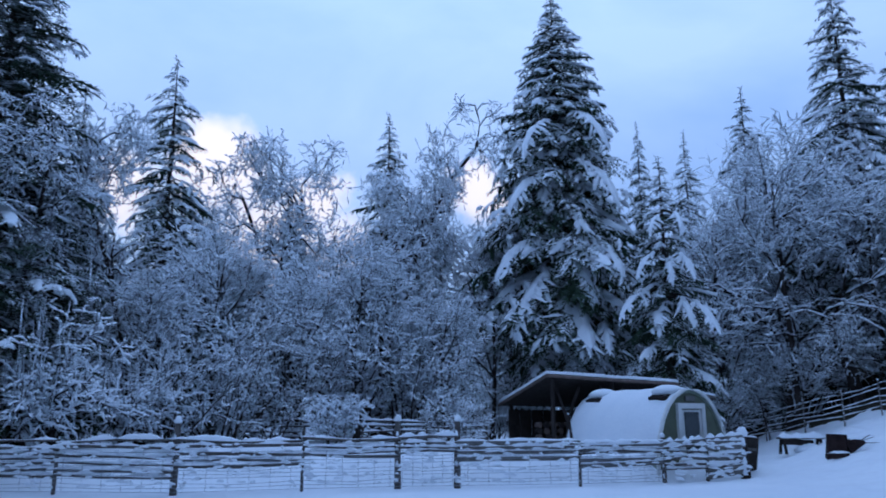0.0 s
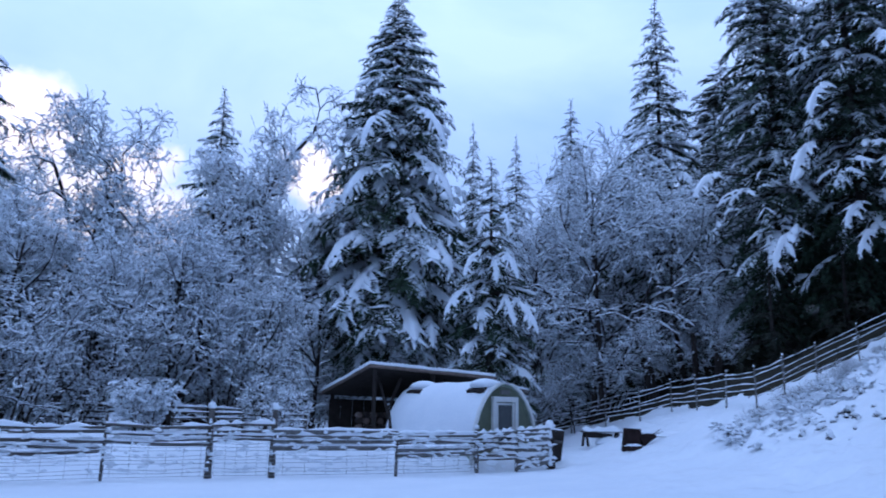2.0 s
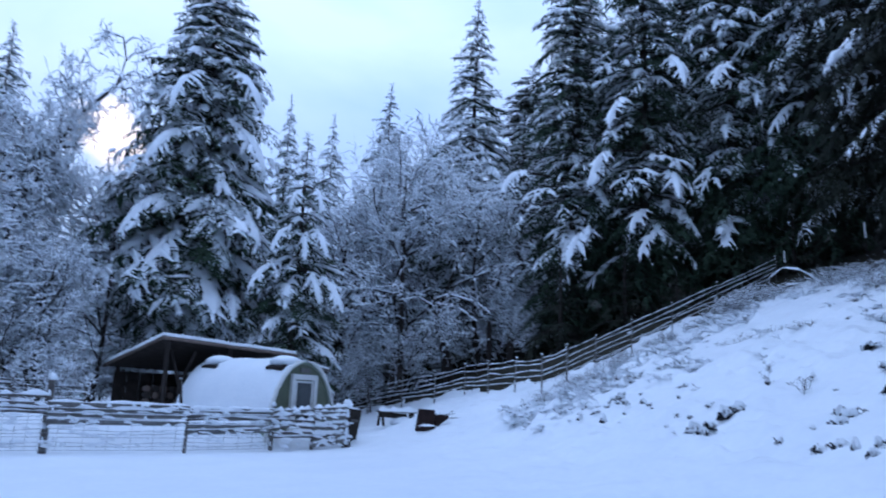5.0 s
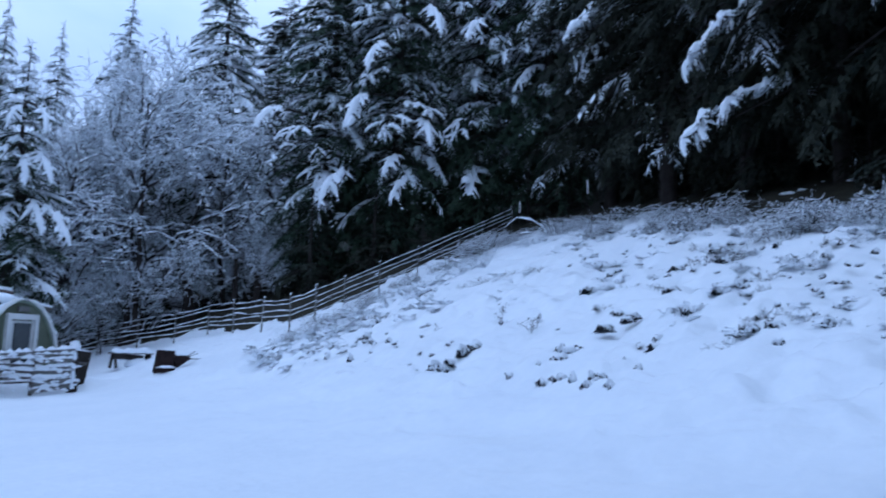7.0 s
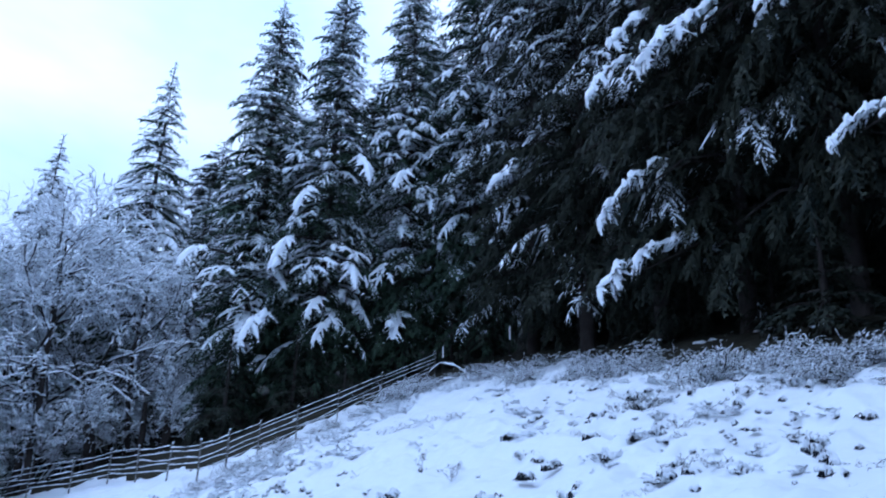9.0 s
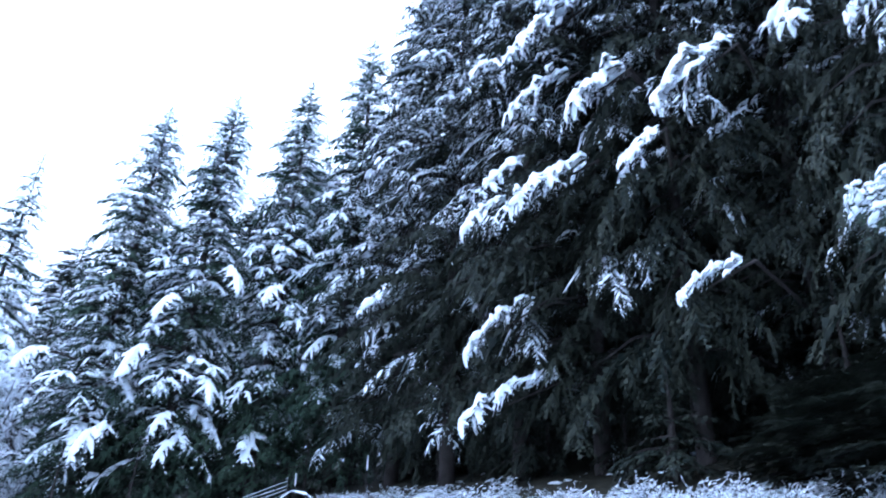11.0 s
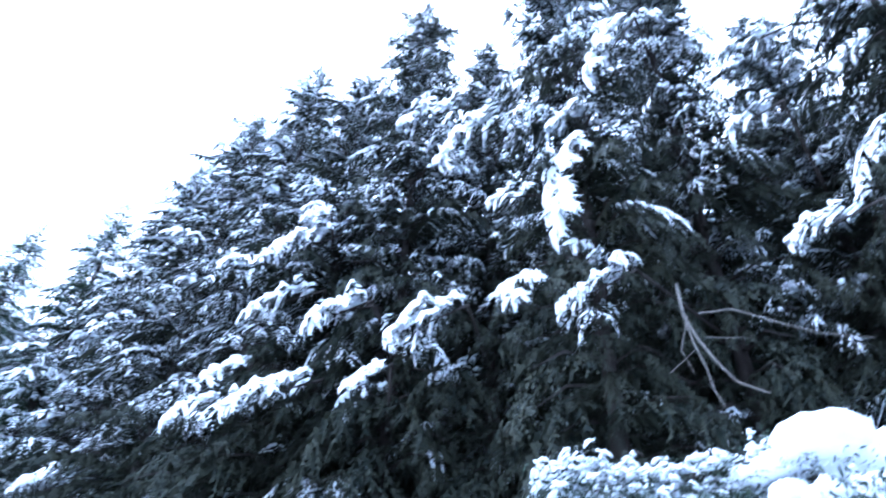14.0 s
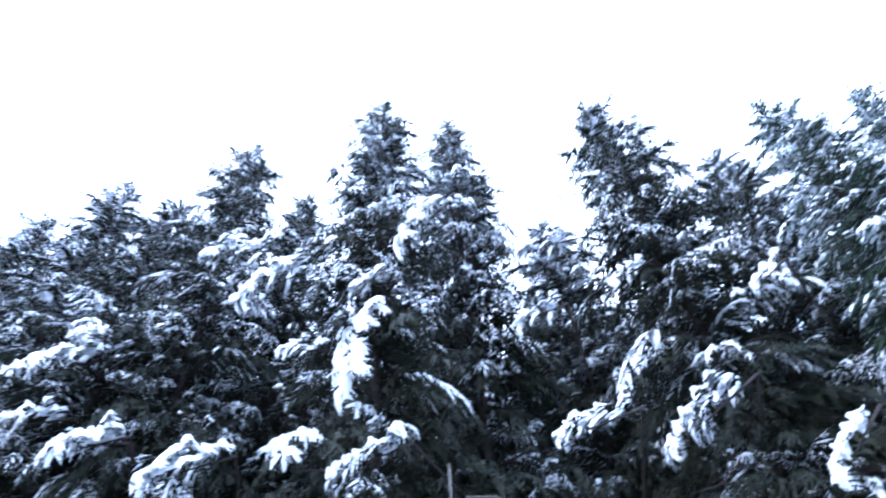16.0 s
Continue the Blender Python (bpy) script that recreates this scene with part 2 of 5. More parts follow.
def build_ground():
    def lines(a, b, step):
        inner = np.arange(a, b, step)
        grow = step * np.cumsum(1.28 ** np.arange(1, 31))
        return np.concatenate([a - grow[::-1], inner, inner[-1] + grow])
    def finer(a, lo, hi, step):
        """Closer lines over the bank."""
        return np.concatenate([a[a < lo], np.arange(lo, hi, step), a[a > hi + step / 2]])
    xs, ys = finer(lines(-22, 34, 0.3), 6.0, 30.0, 0.11), finer(lines(-12, 44, 0.3), -3.0, 26.0, 0.11)
    gx, gy = np.meshgrid(xs, ys)
    z = ground_z(gx, gy)
    bank = np.clip((z - 0.15) / 0.9, 0, 1)
    flat = z.copy().ravel()
    lump = np.array([noise.fractal(Vector((a * 0.9, b * 0.9, 3.0)), 0.8, 2.1, 4) for a, b in zip(gx.ravel(), gy.ravel())]).reshape(z.shape)
    hump = np.array([noise.noise(Vector((a * 0.16, b * 0.16, 9.0))) for a, b in zip(gx.ravel(), gy.ravel())]).reshape(z.shape)
    # pillows of snow over buried grass
    fluff = np.array([(0.17 * (1 - abs(noise.noise(Vector((a * 1.5, b * 1.5, 21.0)))) * 1.6) + 0.09 * (1 - abs(noise.noise(Vector((a * 3.6, b * 3.6, 4.0)))) * 1.6)) * min(1.0, max(0.0, 0.75 + 1.6 * noise.noise(Vector((a * 0.35, b * 0.35, 31.0))))) for a, b in zip(gx.ravel(), gy.ravel())]).reshape(z.shape)
    close = np.exp(-(gx ** 2 + gy ** 2) / 60 ** 2)
    z = z + close * (0.02 * lump + bank * (0.16 * lump + 0.12 * hump + fluff - 0.12))
    v = np.stack([gx, gy, z], -1).reshape(-1, 3)
    ny, nx = z.shape
    i = (np.arange(ny - 1)[:, None] * nx + np.arange(nx - 1)[None]).ravel()
    ob = part("ground", raw_mesh("ground", v, np.stack([i, i + 1, i + nx + 1, i + nx], 1), True), GROUND_SNOW)
    return tagged(ob, "smooth fresh snow over a flat yard and a rough bank", "snow ground", kind="structure")


build_ground()


# ---------------------------------------------------------------- trees
def pad(stations, rng):
    """A ridge of snow lying along a twig, with an uneven edge."""
    v, f = [], []
    for i in range(stations):
        x = 0.05 + 0.97 * i / (stations - 1)
        w = (0.55 + 0.6 * math.sin(math.pi * min(1, 0.15 + 0.8 * x))) * rng.uniform(0.7, 1.2) * (0.35 if i in (0, stations - 1) else 1)
        h = (0.2 if i in (0, stations - 1) else rng.uniform(0.75, 1.2))
        v += [(x, -0.5 * w, -0.15), (x, -0.28 * w, h * 0.75), (x, 0.28 * w, h * 0.75), (x, 0.5 * w, -0.15)]
    for i in range(stations - 1):
        for j in range(3):
            a = i * 4 + j
            f += [(a, a + 4, a + 5), (a, a + 5, a + 1)]
    return np.array(v), np.array(f)


def clump(stations, rng):
    """A rounded, lumpy heap of snow, longer than wide, with an uneven hem."""
    v, f, k = [], [], 7
    p = rng.uniform(0, 2 * np.pi, 4)
    for i in range(stations):
        x = i / (stations - 1)
        r = math.sin(math.pi * min(0.97, max(0.05, x))) ** 0.5
        lobe = 1 + 0.16 * math.sin(9 * x + p[0]) + 0.08 * math.sin(17 * x + p[1])
        bow = 0.16 * math.sin(4 * x + p[2])
        for j in range(k):
            a = math.pi * j / (k - 1)
            g = r * lobe * rng.uniform(0.95, 1.05)
            hem = 0.30 * abs(math.cos(a)) ** 3 * r * (0.9 + 0.7 * math.sin(13 * x + p[3] + 2 * (j > 3)))
            v.append((x, bow - 0.5 * math.cos(a) * g * (1 + 0.14 * math.sin(15 * x + p[3] + 3 * (j > 3))), (math.sin(a) ** 0.75) * g - hem - 0.25 * (x - 0.4) ** 2))
    for i in range(stations - 1):
        for j in range(k - 1):
            a = i * k + j
            f += [(a, a + k, a + k + 1), (a, a + k + 1, a + 1)]
    return np.array(v), np.array(f)


def bough_shape(rng, stations, twigs, droop, wide, hang, rise=0.10, up=0.0, thick=0.05, fat=1.0):
    """A bough of length one along x: its needles, a full load of snow, and a frosting. Feathered fronds stand off both sides and hang."""
    nv, nf, lv, lf, fv, ff = [], [], [], [], [], []
    bow = rng.normal(0, 0.05)
    z_up = np.array((0, 0, 1.0))

    def spine(u):
        return np.array((u * (1 - 0.10 * droop * u), bow * u * u, rise * u - droop * u ** 2.1 + up * u ** 4))

    def tri(v, f, *p):
        k = len(v)
        v.extend(p)
        f.append((k, k + 1, k + 2))

    def ridge(v, f, pts, sides, widths, highs):
        """A soft ridge of snow, three across, from station to station."""
        k, n = len(v), len(pts)
        for p, q, w, h in zip(pts, sides, widths, highs):
            v.extend([p - q * w / 2 - z_up * h * 0.35, p - q * w * 0.2 + z_up * h, p + q * w * 0.2 + z_up * h, p + q * w / 2 - z_up * h * 0.35])
        for i in range(n - 1):
            for j in range(3):
                m = k + i * 4 + j
                f.extend([(m, m + 4, m + 5), (m, m + 5, m + 1)])

    def frond(base, d, length, hung):
        flat = unit(np.cross(d, z_up))
        curve = lambda v: base + d * length * v - z_up * hung * length * v ** 1.7
        w = 0.40 * length / twigs
        tri(nv, nf, base - flat * 0.012, base + flat * 0.012, curve(1.05))
        loaded = rng.uniform() < 0.9
        for j in range(twigs):
            v = (j + rng.uniform(0.2, 0.8)) / twigs
            p, q = curve(v), curve(min(1.0, v + 0.05))
            t = unit(q - p + 1e-6)
            for side in (1, -1):
                reach = (0.34 * length * (1 - v) ** 0.6 + 0.09 * length) * rng.uniform(0.5, 1.35)
                a = radians(rng.uniform(18, 78))
                way = unit(t * math.cos(a) + flat * side * math.sin(a) - z_up * rng.uniform(-0.1, 0.75) * (0.4 + hung))
                tip = p + way * reach
                tri(nv, nf, p - t * w, p + t * w, tip)
                if rng.uniform() < 0.8:
                    k = rng.uniform(0.5, 0.95)
                    o = z_up * 0.016
                    tri(lv, lf, p - t * w * 0.8 + o, p + t * w * 0.8 + o, p + way * reach * k + o * 0.7)
                if rng.uniform() < 0.8:
                    k = rng.uniform(0.5, 0.9)
                    o = z_up * 0.012
                    tri(fv, ff, p - t * w * 0.75 + o, p + t * w * 0.75 + o, p + way * reach * k + o * 0.5)
        pts = [curve(v) + z_up * 0.010 for v in (0.0, rng.uniform(0.3, 0.5), rng.uniform(0.65, 0.98))]
        g = rng.uniform(0.6, 1.4, 3)
        if loaded:
            ridge(lv, lf, pts, [flat] * 3, fat * length * np.array((0.20, 0.30, 0.05)) * g, thick * np.array((0.7, 0.8, 0.1)) * g * min(1.0, 3.2 * length))
        if rng.uniform() < 0.25:
            ridge(fv, ff, pts, [flat] * 3, length * np.array((0.08, 0.20, 0.04)) * g, thick * np.array((0.2, 0.5, 0.05)))

    for i in range(stations):
        for side in (1, -1):
            u = min(0.97, 0.10 + 0.88 * (i + rng.uniform(0.1, 0.9)) / stations)
            p, q = spine(u), spine(u + 0.03)
            t = unit(q - p)
            flat = unit(np.cross(t, z_up))
            a = radians(rng.uniform(26, 74)) * (1.08 - 0.3 * u)
            frond(p, t * math.cos(a) + flat * side * math.sin(a), (wide * (1 - u) ** 0.6 * min(1, 2.4 * u + 0.2) + 0.07) * rng.uniform(0.72, 1.2), hang * rng.uniform(0.3, 1.7))
        # needles hanging straight under the bough
        p = spine(0.12 + 0.8 * i / stations)
        tri(nv, nf, p - (0.05, 0, 0), p + (0.05, 0, 0), p + (rng.uniform(0, 0.1), rng.normal(0, 0.04), -0.13 * rng.uniform(0.5, 1.2)))
    frond(spine(0.86), unit(spine(0.98) - spine(0.86)), 0.2, hang * 0.5)
    us = np.linspace(rng.uniform(0.25, 0.45), 1.02, 8)
    pts, k = [spine(u) + (0, 0, 0.02) for u in us], rng.uniform(0.7, 1.35, 8)
    ridge(lv, lf, pts, [unit(np.cross(spine(u + 0.03) - spine(u), z_up)) for u in us], fat * 0.42 * wide * np.array((0.2, 0.7, 1, 1, 1, 0.9, 0.7, 0.2)) * k, thick * 1.3 * np.array((0.3, 0.8, 1, 1, 1, 0.9, 0.7, 0.2)) * k)
    return [(np.array(v), np.array(f)) for v, f in ((nv, nf), (lv, lf), (fv, ff))]


def spread_bough(rng, subs, stations, twigs, droop, wide, hang, rise=0.10, up=0.0, thick=0.06, fat=1.0, sub_droop=0.45):
    """A bough of length one that forks into drooping side branches, each a small bough of its own."""
    whole = [[], [], []]
    counts = [0, 0, 0]
    faces = [[], [], []]
    spine = lambda u: np.array((u * (1 - 0.10 * droop * u), 0, rise * u - droop * u ** 2.1 + up * u ** 4))
    for i in range(subs + 1):
        last = i == subs
        u = 0.74 if last else min(0.92, 0.04 + 0.90 * (i + rng.uniform(0.1, 0.9)) / subs)
        t = unit(spine(u + 0.03) - spine(u))
        a = rng.normal(0, 0.15) if last else (1 if i % 2 else -1) * radians(rng.uniform(28, 68))
        flat = np.cross((0, 0, 1.0), t)
        x = unit(t * math.cos(a) + flat * math.sin(a) + np.array((0, 0, rng.normal(0.06, 0.10))))
        size = 0.30 if last else (wide * (1 - u) ** 0.55 * min(1, 2.2 * u + 0.3) + 0.13) * rng.uniform(0.7, 1.2)
        y = unit(np.cross(np.array((0, 0, 1.0)) + rng.normal(0, 0.22, 3), x))
        z = np.cross(x, y)
        for k, (v, f) in enumerate(bough_shape(rng, stations, twigs, sub_droop * rng.uniform(0.5, 1.4), 0.40, hang, thick=thick * 0.3 / size, fat=fat)):
            whole[k].append(spine(u) + size * (v[:, :1] * x + v[:, 1:2] * y + v[:, 2:] * z))
            faces[k].append(f + counts[k])
            counts[k] += len(v)
    return [(np.concatenate(v), np.concatenate(f)) for v, f in zip(whole, faces)]


_t = np.random.default_rng(5)
SPRAYS = [bough_shape(_t, 2, 4, 0.3, 0.34, 0.35)[0] for _ in range(5)]
TUFT_SNOW = [bough_shape(_t, 2, 4, 0.3, 0.34, 0.35, fat=1.3, thick=0.10)[1] for _ in range(5)]
PADS = [pad(4, _t) for _ in range(5)]
CLUMPS = [clump(7, _t) for _ in range(6)]
# boughs: feathery hemlock seen near by and far off, stiffer fir, small tip growth
HEMLOCK_NEAR = [spread_bough(_t, 10, 4, 4, 0.50, 0.34, 0.55, thick=0.05) for _ in range(4)] + [bough_shape(_t, 13, 7, 0.55, 0.26, 0.6, thick=0.022) for _ in range(4)]
HEMLOCK_FAR = [spread_bough(_t, 7, 3, 3, 0.55, 0.36, 0.5, thick=0.065, fat=1.1) for _ in range(4)] + [bough_shape(_t, 9, 5, 0.60, 0.32, 0.55, thick=0.030) for _ in range(4)]
FIR_FAR = [spread_bough(_t, 8, 3, 3, 0.30, 0.30, 0.4, up=0.08, thick=0.06, sub_droop=0.35) for _ in range(4)] + [bough_shape(_t, 9, 5, 0.32, 0.28, 0.4, up=0.10, thick=0.034) for _ in range(4)]
TIPS_NEAR = [bough_shape(_t, 6, 5, 0.34, 0.36, 0.45, thick=0.06) for _ in range(5)]
TIPS_FAR = [bough_shape(_t, 4, 4, 0.30, 0.36, 0.4, thick=0.06) for _ in range(5)]
DEEP_BOUGH = [bough_shape(_t, 7, 4, 0.45, 0.42, 0.5, thick=0.04) for _ in range(4)]


def joined(*meshes):
    """One mesh of the triangles of several."""
    vs, fs, base = [], [], 0
    for me in meshes:
        co, ix = np.empty(len(me.vertices) * 3, np.float32), np.empty(len(me.loops), np.int32)
        me.vertices.foreach_get("co", co)
        me.loops.foreach_get("vertex_index", ix)
        vs.append(co.reshape(-1, 3)), fs.append(ix.reshape(-1, 3) + base)
        base += len(me.vertices)
        smooth = me.polygons[0].use_smooth
        bpy.data.meshes.remove(me)
    return raw_mesh("joined", np.concatenate(vs), np.concatenate(fs), smooth)


def conifer_parts(seed, tall, clear, reach, kit, tips, gap=0.4, whorl=5, lift_low=-8, lift_top=20, snow=0.5, heavy=0.4, power=0.8, bare_low=0.0, ragged=0.62, tuck=0.75, slim=1.0, heap=0.0):
    """Meshes of a conifer: trunk, branches, needles and the snow on them."""
    rng = np.random.default_rng(seed)
    trunk, wood = Build(), Build()
    k = 9
    hs = np.linspace(-0.6, tall, k)
    bend = np.cumsum(rng.normal(0, 0.010 * tall / k, (k, 2)), 0)
    bend -= bend[1]
    r0 = 0.010 * tall + 0.06
    trunk.tube(np.column_stack([bend, hs]), r0 * np.clip(1 - hs / tall, 0.02, 1) ** 0.8, 8, 0.08, rng)
    axis = lambda h: np.array((np.interp(h, hs, bend[:, 0]), np.interp(h, hs, bend[:, 1]), h))
    O, X, L, W, K = [], [], [], [], []
    h = clear
    while h < tall - 0.12:
        f = (h - clear) / (tall - clear)
        turn = rng.uniform(0, 2 * np.pi)
        count = max(3, int(round(whorl * (1 - 0.35 * f))))
        for b in range(count):
            hb = min(tall - 0.1, h + rng.uniform(-0.5, 0.5) * gap)
            length = reach * max(0.02, 1 - f) ** power * rng.uniform(ragged, 1.12) * (min(1, tuck + 3 * (1 - tuck) / 0.75 * f)) * min(1, 0.40 + (tall - h) / 4.0) + 0.16
            a = turn + (b + rng.uniform(-0.35, 0.35)) * 2 * np.pi / count
            e = radians(lift_low + (lift_top - lift_low) * f ** 1.3 + rng.normal(0, 6))
            x = np.array((math.cos(a) * math.cos(e), math.sin(a) * math.cos(e), math.sin(e)))
            o = axis(hb)
            if length > 0.9:
                wood.tube([o, o + x * length * 0.4, o + x * length * 0.7 - (0, 0, 0.12 * length)], [0.010 * length + 0.012, 0.007 * length + 0.008, 0.006], 3)
            shelter = 1.0 if bare_low == 0 else float(np.clip(f / bare_low, 0.0, 1.0)) ** 1.5
            pick = rng.uniform()
            full, frost = heavy * shelter * (1 + 0.4 * f), snow * (0.05 + 0.95 * shelter)
            O.append(o), X.append(x), L.append(length), W.append(rng.uniform(0.85, 1.2) * slim), K.append(2 if pick < full else 1 if pick < full + frost else 0)
        h += gap * (1 - 0.55 * f) * rng.uniform(0.8, 1.2)
    # the leader
    O.append(axis(tall - 0.7)), X.append(np.array((0.02, 0, 1.0))), L.append(0.8), W.append(0.5), K.append(1)
    O, X, L, W, K = (np.array(q) for q in (O, X, L, W, K))
    Y = unit(np.cross(np.array((0, 0, 1.0)) + rng.normal(0, 0.16, X.shape), X))
    Z = np.cross(X, Y)
    leaves, caps = [], []
    for small, shapes in ((False, kit), (True, tips)):
        pick = rng.integers(0, len(shapes), len(O))
        for i, (needle, load, frost) in enumerate(shapes):
            m = (pick == i) & ((L < 1.3) == small)
            for shape, sel, into, lift in ((needle, m, leaves, 0.0), (load, m & (K == 2), caps, 0.02), (frost, m & (K == 1), caps, 0.01)):
                if sel.any():
                    into.append(stamp("bough", [shape], O[sel] + (0, 0, lift), X[sel], Y[sel], Z[sel], L[sel], L[sel] * W[sel], L[sel], rng, into is caps))
    far = (K == 2) & (L > 1.6) & (rng.uniform(size=len(L)) < heap)
    if far.any():
        o, x, ln = O[far] + X[far] * (L[far] * rng.uniform(0.55, 0.8, far.sum()))[:, None], X[far], L[far] * rng.uniform(0.14, 0.26, far.sum())
        o[:, 2] -= 0.22 * L[far]
        x[:, 2] -= 0.5
        x = unit(x)
        y = unit(np.cross((0, 0, 1.0), x))
        caps.append(stamp("heaps", CLUMPS, o, x, y, np.cross(x, y), ln, ln * 0.6, ln * 0.3, rng, True))
    return trunk.mesh("trunk", True), wood.mesh("branchwork"), joined(*leaves), joined(*caps)


def conifer(name, meshes, needles, label, at, turn=0.0, scale=(1, 1, 1), lean=(0, 0), group=""):
    base = new(name)
    for n, me, m, text in (("trunk", meshes[0], BARK, ""), ("branchwork", meshes[1], BARK, ""), ("crown", meshes[2], needles, "dark green needles"), ("snow", meshes[3], SNOW, "clumps of fresh snow")):
        ob = part(n, me, m, base, text)
        if n != "trunk":
            tagged(ob, kind="stuff")
    base.matrix_basis = pose(*at, lean[0], lean[1], turn) @ Matrix.Diagonal((*scale, 1))
    return tagged(base, label, "conifer tree", group)


def strips(name, p0, p1, r0, r1, sides, rng):
    """Round sticks from p0 to p1."""
    x = p1 - p0
    ref = np.where(np.abs(x[:, 2:3]) > 0.9 * np.linalg.norm(x, axis=1, keepdims=True), (1.0, 0, 0), (0, 0, 1.0))
    a = unit(np.cross(x, ref))
    b = unit(np.cross(x, a))
    ang = np.arange(sides) * 2 * np.pi / sides
    ring = np.cos(ang)[None, :, None] * a[:, None] + np.sin(ang)[None, :, None] * b[:, None]
    v = np.concatenate([p0[:, None] + r0[:, None, None] * ring, p1[:, None] + r1[:, None, None] * ring], 1)
    f = np.array([(j, (j + 1) % sides, sides + (j + 1) % sides, sides + j) for j in range(sides)])
    faces = (f[None] + (np.arange(len(p0)) * 2 * sides)[:, None, None]).reshape(-1, 4)
    return raw_mesh(name, v.reshape(-1, 3), faces, True)


def snow_on(name, p0, p1, r, rng, chance=0.9, depth=1.0):
    """Snow lying along the upper side of sticks."""
    x = p1 - p0
    ln = np.linalg.norm(x, axis=1)
    steep = np.abs(x[:, 2]) / (ln + 1e-9)
    keep = rng.uniform(size=len(ln)) < chance * np.clip(1.25 - steep, 0.12, 1)
    o, x, r, ln = p0[keep], unit(x[keep]), r[keep], ln[keep]
    y = unit(np.cross(np.array((0, 0, 1.0)) + rng.normal(0, 0.1, x.shape), x))
    z = np.cross(x, y)
    return stamp(name, PADS, o + z * (r * 0.55)[:, None], x, y, z, ln * 1.12, r * 2.1 + 0.022 * depth, np.minimum(r * 0.9, 0.06) + 0.022 * depth, rng, True)


def branching(seed, tall, girth, counts=(8, 6, 6, 3), spread=0.42, gnarl=0.22, stems=1, trunk_part=0.62, up=0.10, first=0.3, stem_lean=0.12, droop_tips=0.0):
    """Sticks of a bare tree or bush: start, end and radii, the trunk first."""
    rng = np.random.default_rng(seed)
    p0, p1, r0, r1, lv = [], [], [], [], []
    lengths = [tall * trunk_part, tall * spread, tall * spread * 0.48, tall * spread * 0.23, tall * spread * 0.12]

    def grow(p, d, length, r, level):
        n = (6, 5, 4, 3, 2)[level]
        nodes = []
        for i in range(n):
            d = d + rng.normal(0, gnarl, 3) * (0.5 if level == 0 else 1)
            d[2] += up * (1 if level < 2 else 0.4) - droop_tips * (level >= 2)
            d = d / np.linalg.norm(d)
            q = p + d * length / n
            ra, rb = r * (1 - 0.75 * i / n), r * (1 - 0.75 * (i + 1) / n)
            p0.append(p), p1.append(q), r0.append(ra), r1.append(rb), lv.append(level)
            nodes.append((p, q, d, rb))
            p = q
        if level >= len(counts):
            return
        for j in range(counts[level]):
            u = first + (1 - first) * rng.uniform() ** 0.7 if level == 0 else rng.uniform(0.12, 1.0)
            a, b, dd, rr = nodes[min(n - 1, int(u * n))]
            w = rng.normal(0, 1, 3)
            w -= dd * (w @ dd)
            w /= np.linalg.norm(w) + 1e-9
            ang = radians(rng.uniform(32, 75))
            nd = dd * math.cos(ang) + w * math.sin(ang)
            grow(a + (b - a) * rng.uniform(), nd, lengths[level + 1] * rng.uniform(0.6, 1.25) * (1.15 - 0.35 * u if level == 0 else 1), max(0.007, min(rr * 0.8, r * 0.5)), level + 1)
    for s in range(stems):
        d = np.array((rng.normal(0, stem_lean), rng.normal(0, stem_lean), 1.0))
        start = np.array((rng.normal(0, 0.15), rng.normal(0, 0.15), -0.3)) if stems > 1 else np.array((0, 0, -0.4))
        grow(start, d / np.linalg.norm(d), lengths[0] * rng.uniform(0.8, 1.1), girth, 0)
    return np.array(p0), np.array(p1), np.array(r0), np.array(r1), np.array(lv), rng


def bare_parts(depth=1.0, chance=0.92, **how):
    p0, p1, r0, r1, lv, rng = branching(**how)
    # stray tips high over the crown have broken off under the snow
    keep = (lv == 0) | (p1[:, 2] < np.quantile(p1[:, 2], 0.985))
    p0, p1, r0, r1, lv = (a[keep] for a in (p0, p1, r0, r1, lv))
    t = lv == 0
    trunk = strips("trunk", p0[t], p1[t], r0[t], r1[t], 7, rng)
    limbs = strips("limbs", p0[~t], p1[~t], r0[~t], r1[~t], 3, rng)
    return trunk, limbs, snow_on("snow", p0, p1, r0, rng, chance, depth)


def bare_tree(name, meshes, label, category, at, turn=0.0, scale=(1, 1, 1), lean=(0, 0), group=""):
    base = new(name)
    for n, me, m, text in (("trunk", meshes[0], BARK, ""), ("crown", meshes[1], TWIG, "bare dark twigs"), ("snow", meshes[2], SNOW, "snow along every twig")):
        ob = part(n, me, m, base, text)
        if n != "trunk" or len(me.vertices) > 90:
            tagged(ob, kind="stuff")
    base.matrix_basis = pose(*at, lean[0], lean[1], turn) @ Matrix.Diagonal((*scale, 1))
    return tagged(base, label, category, group)


def top_of(meshes):
    """The height of the tip over the base."""
    best = 0.0
    for me in meshes:
        co = np.empty(len(me.vertices) * 3, np.float32)
        me.vertices.foreach_get("co", co)
        best = max(best, float(co[2::3].max()))
    return best


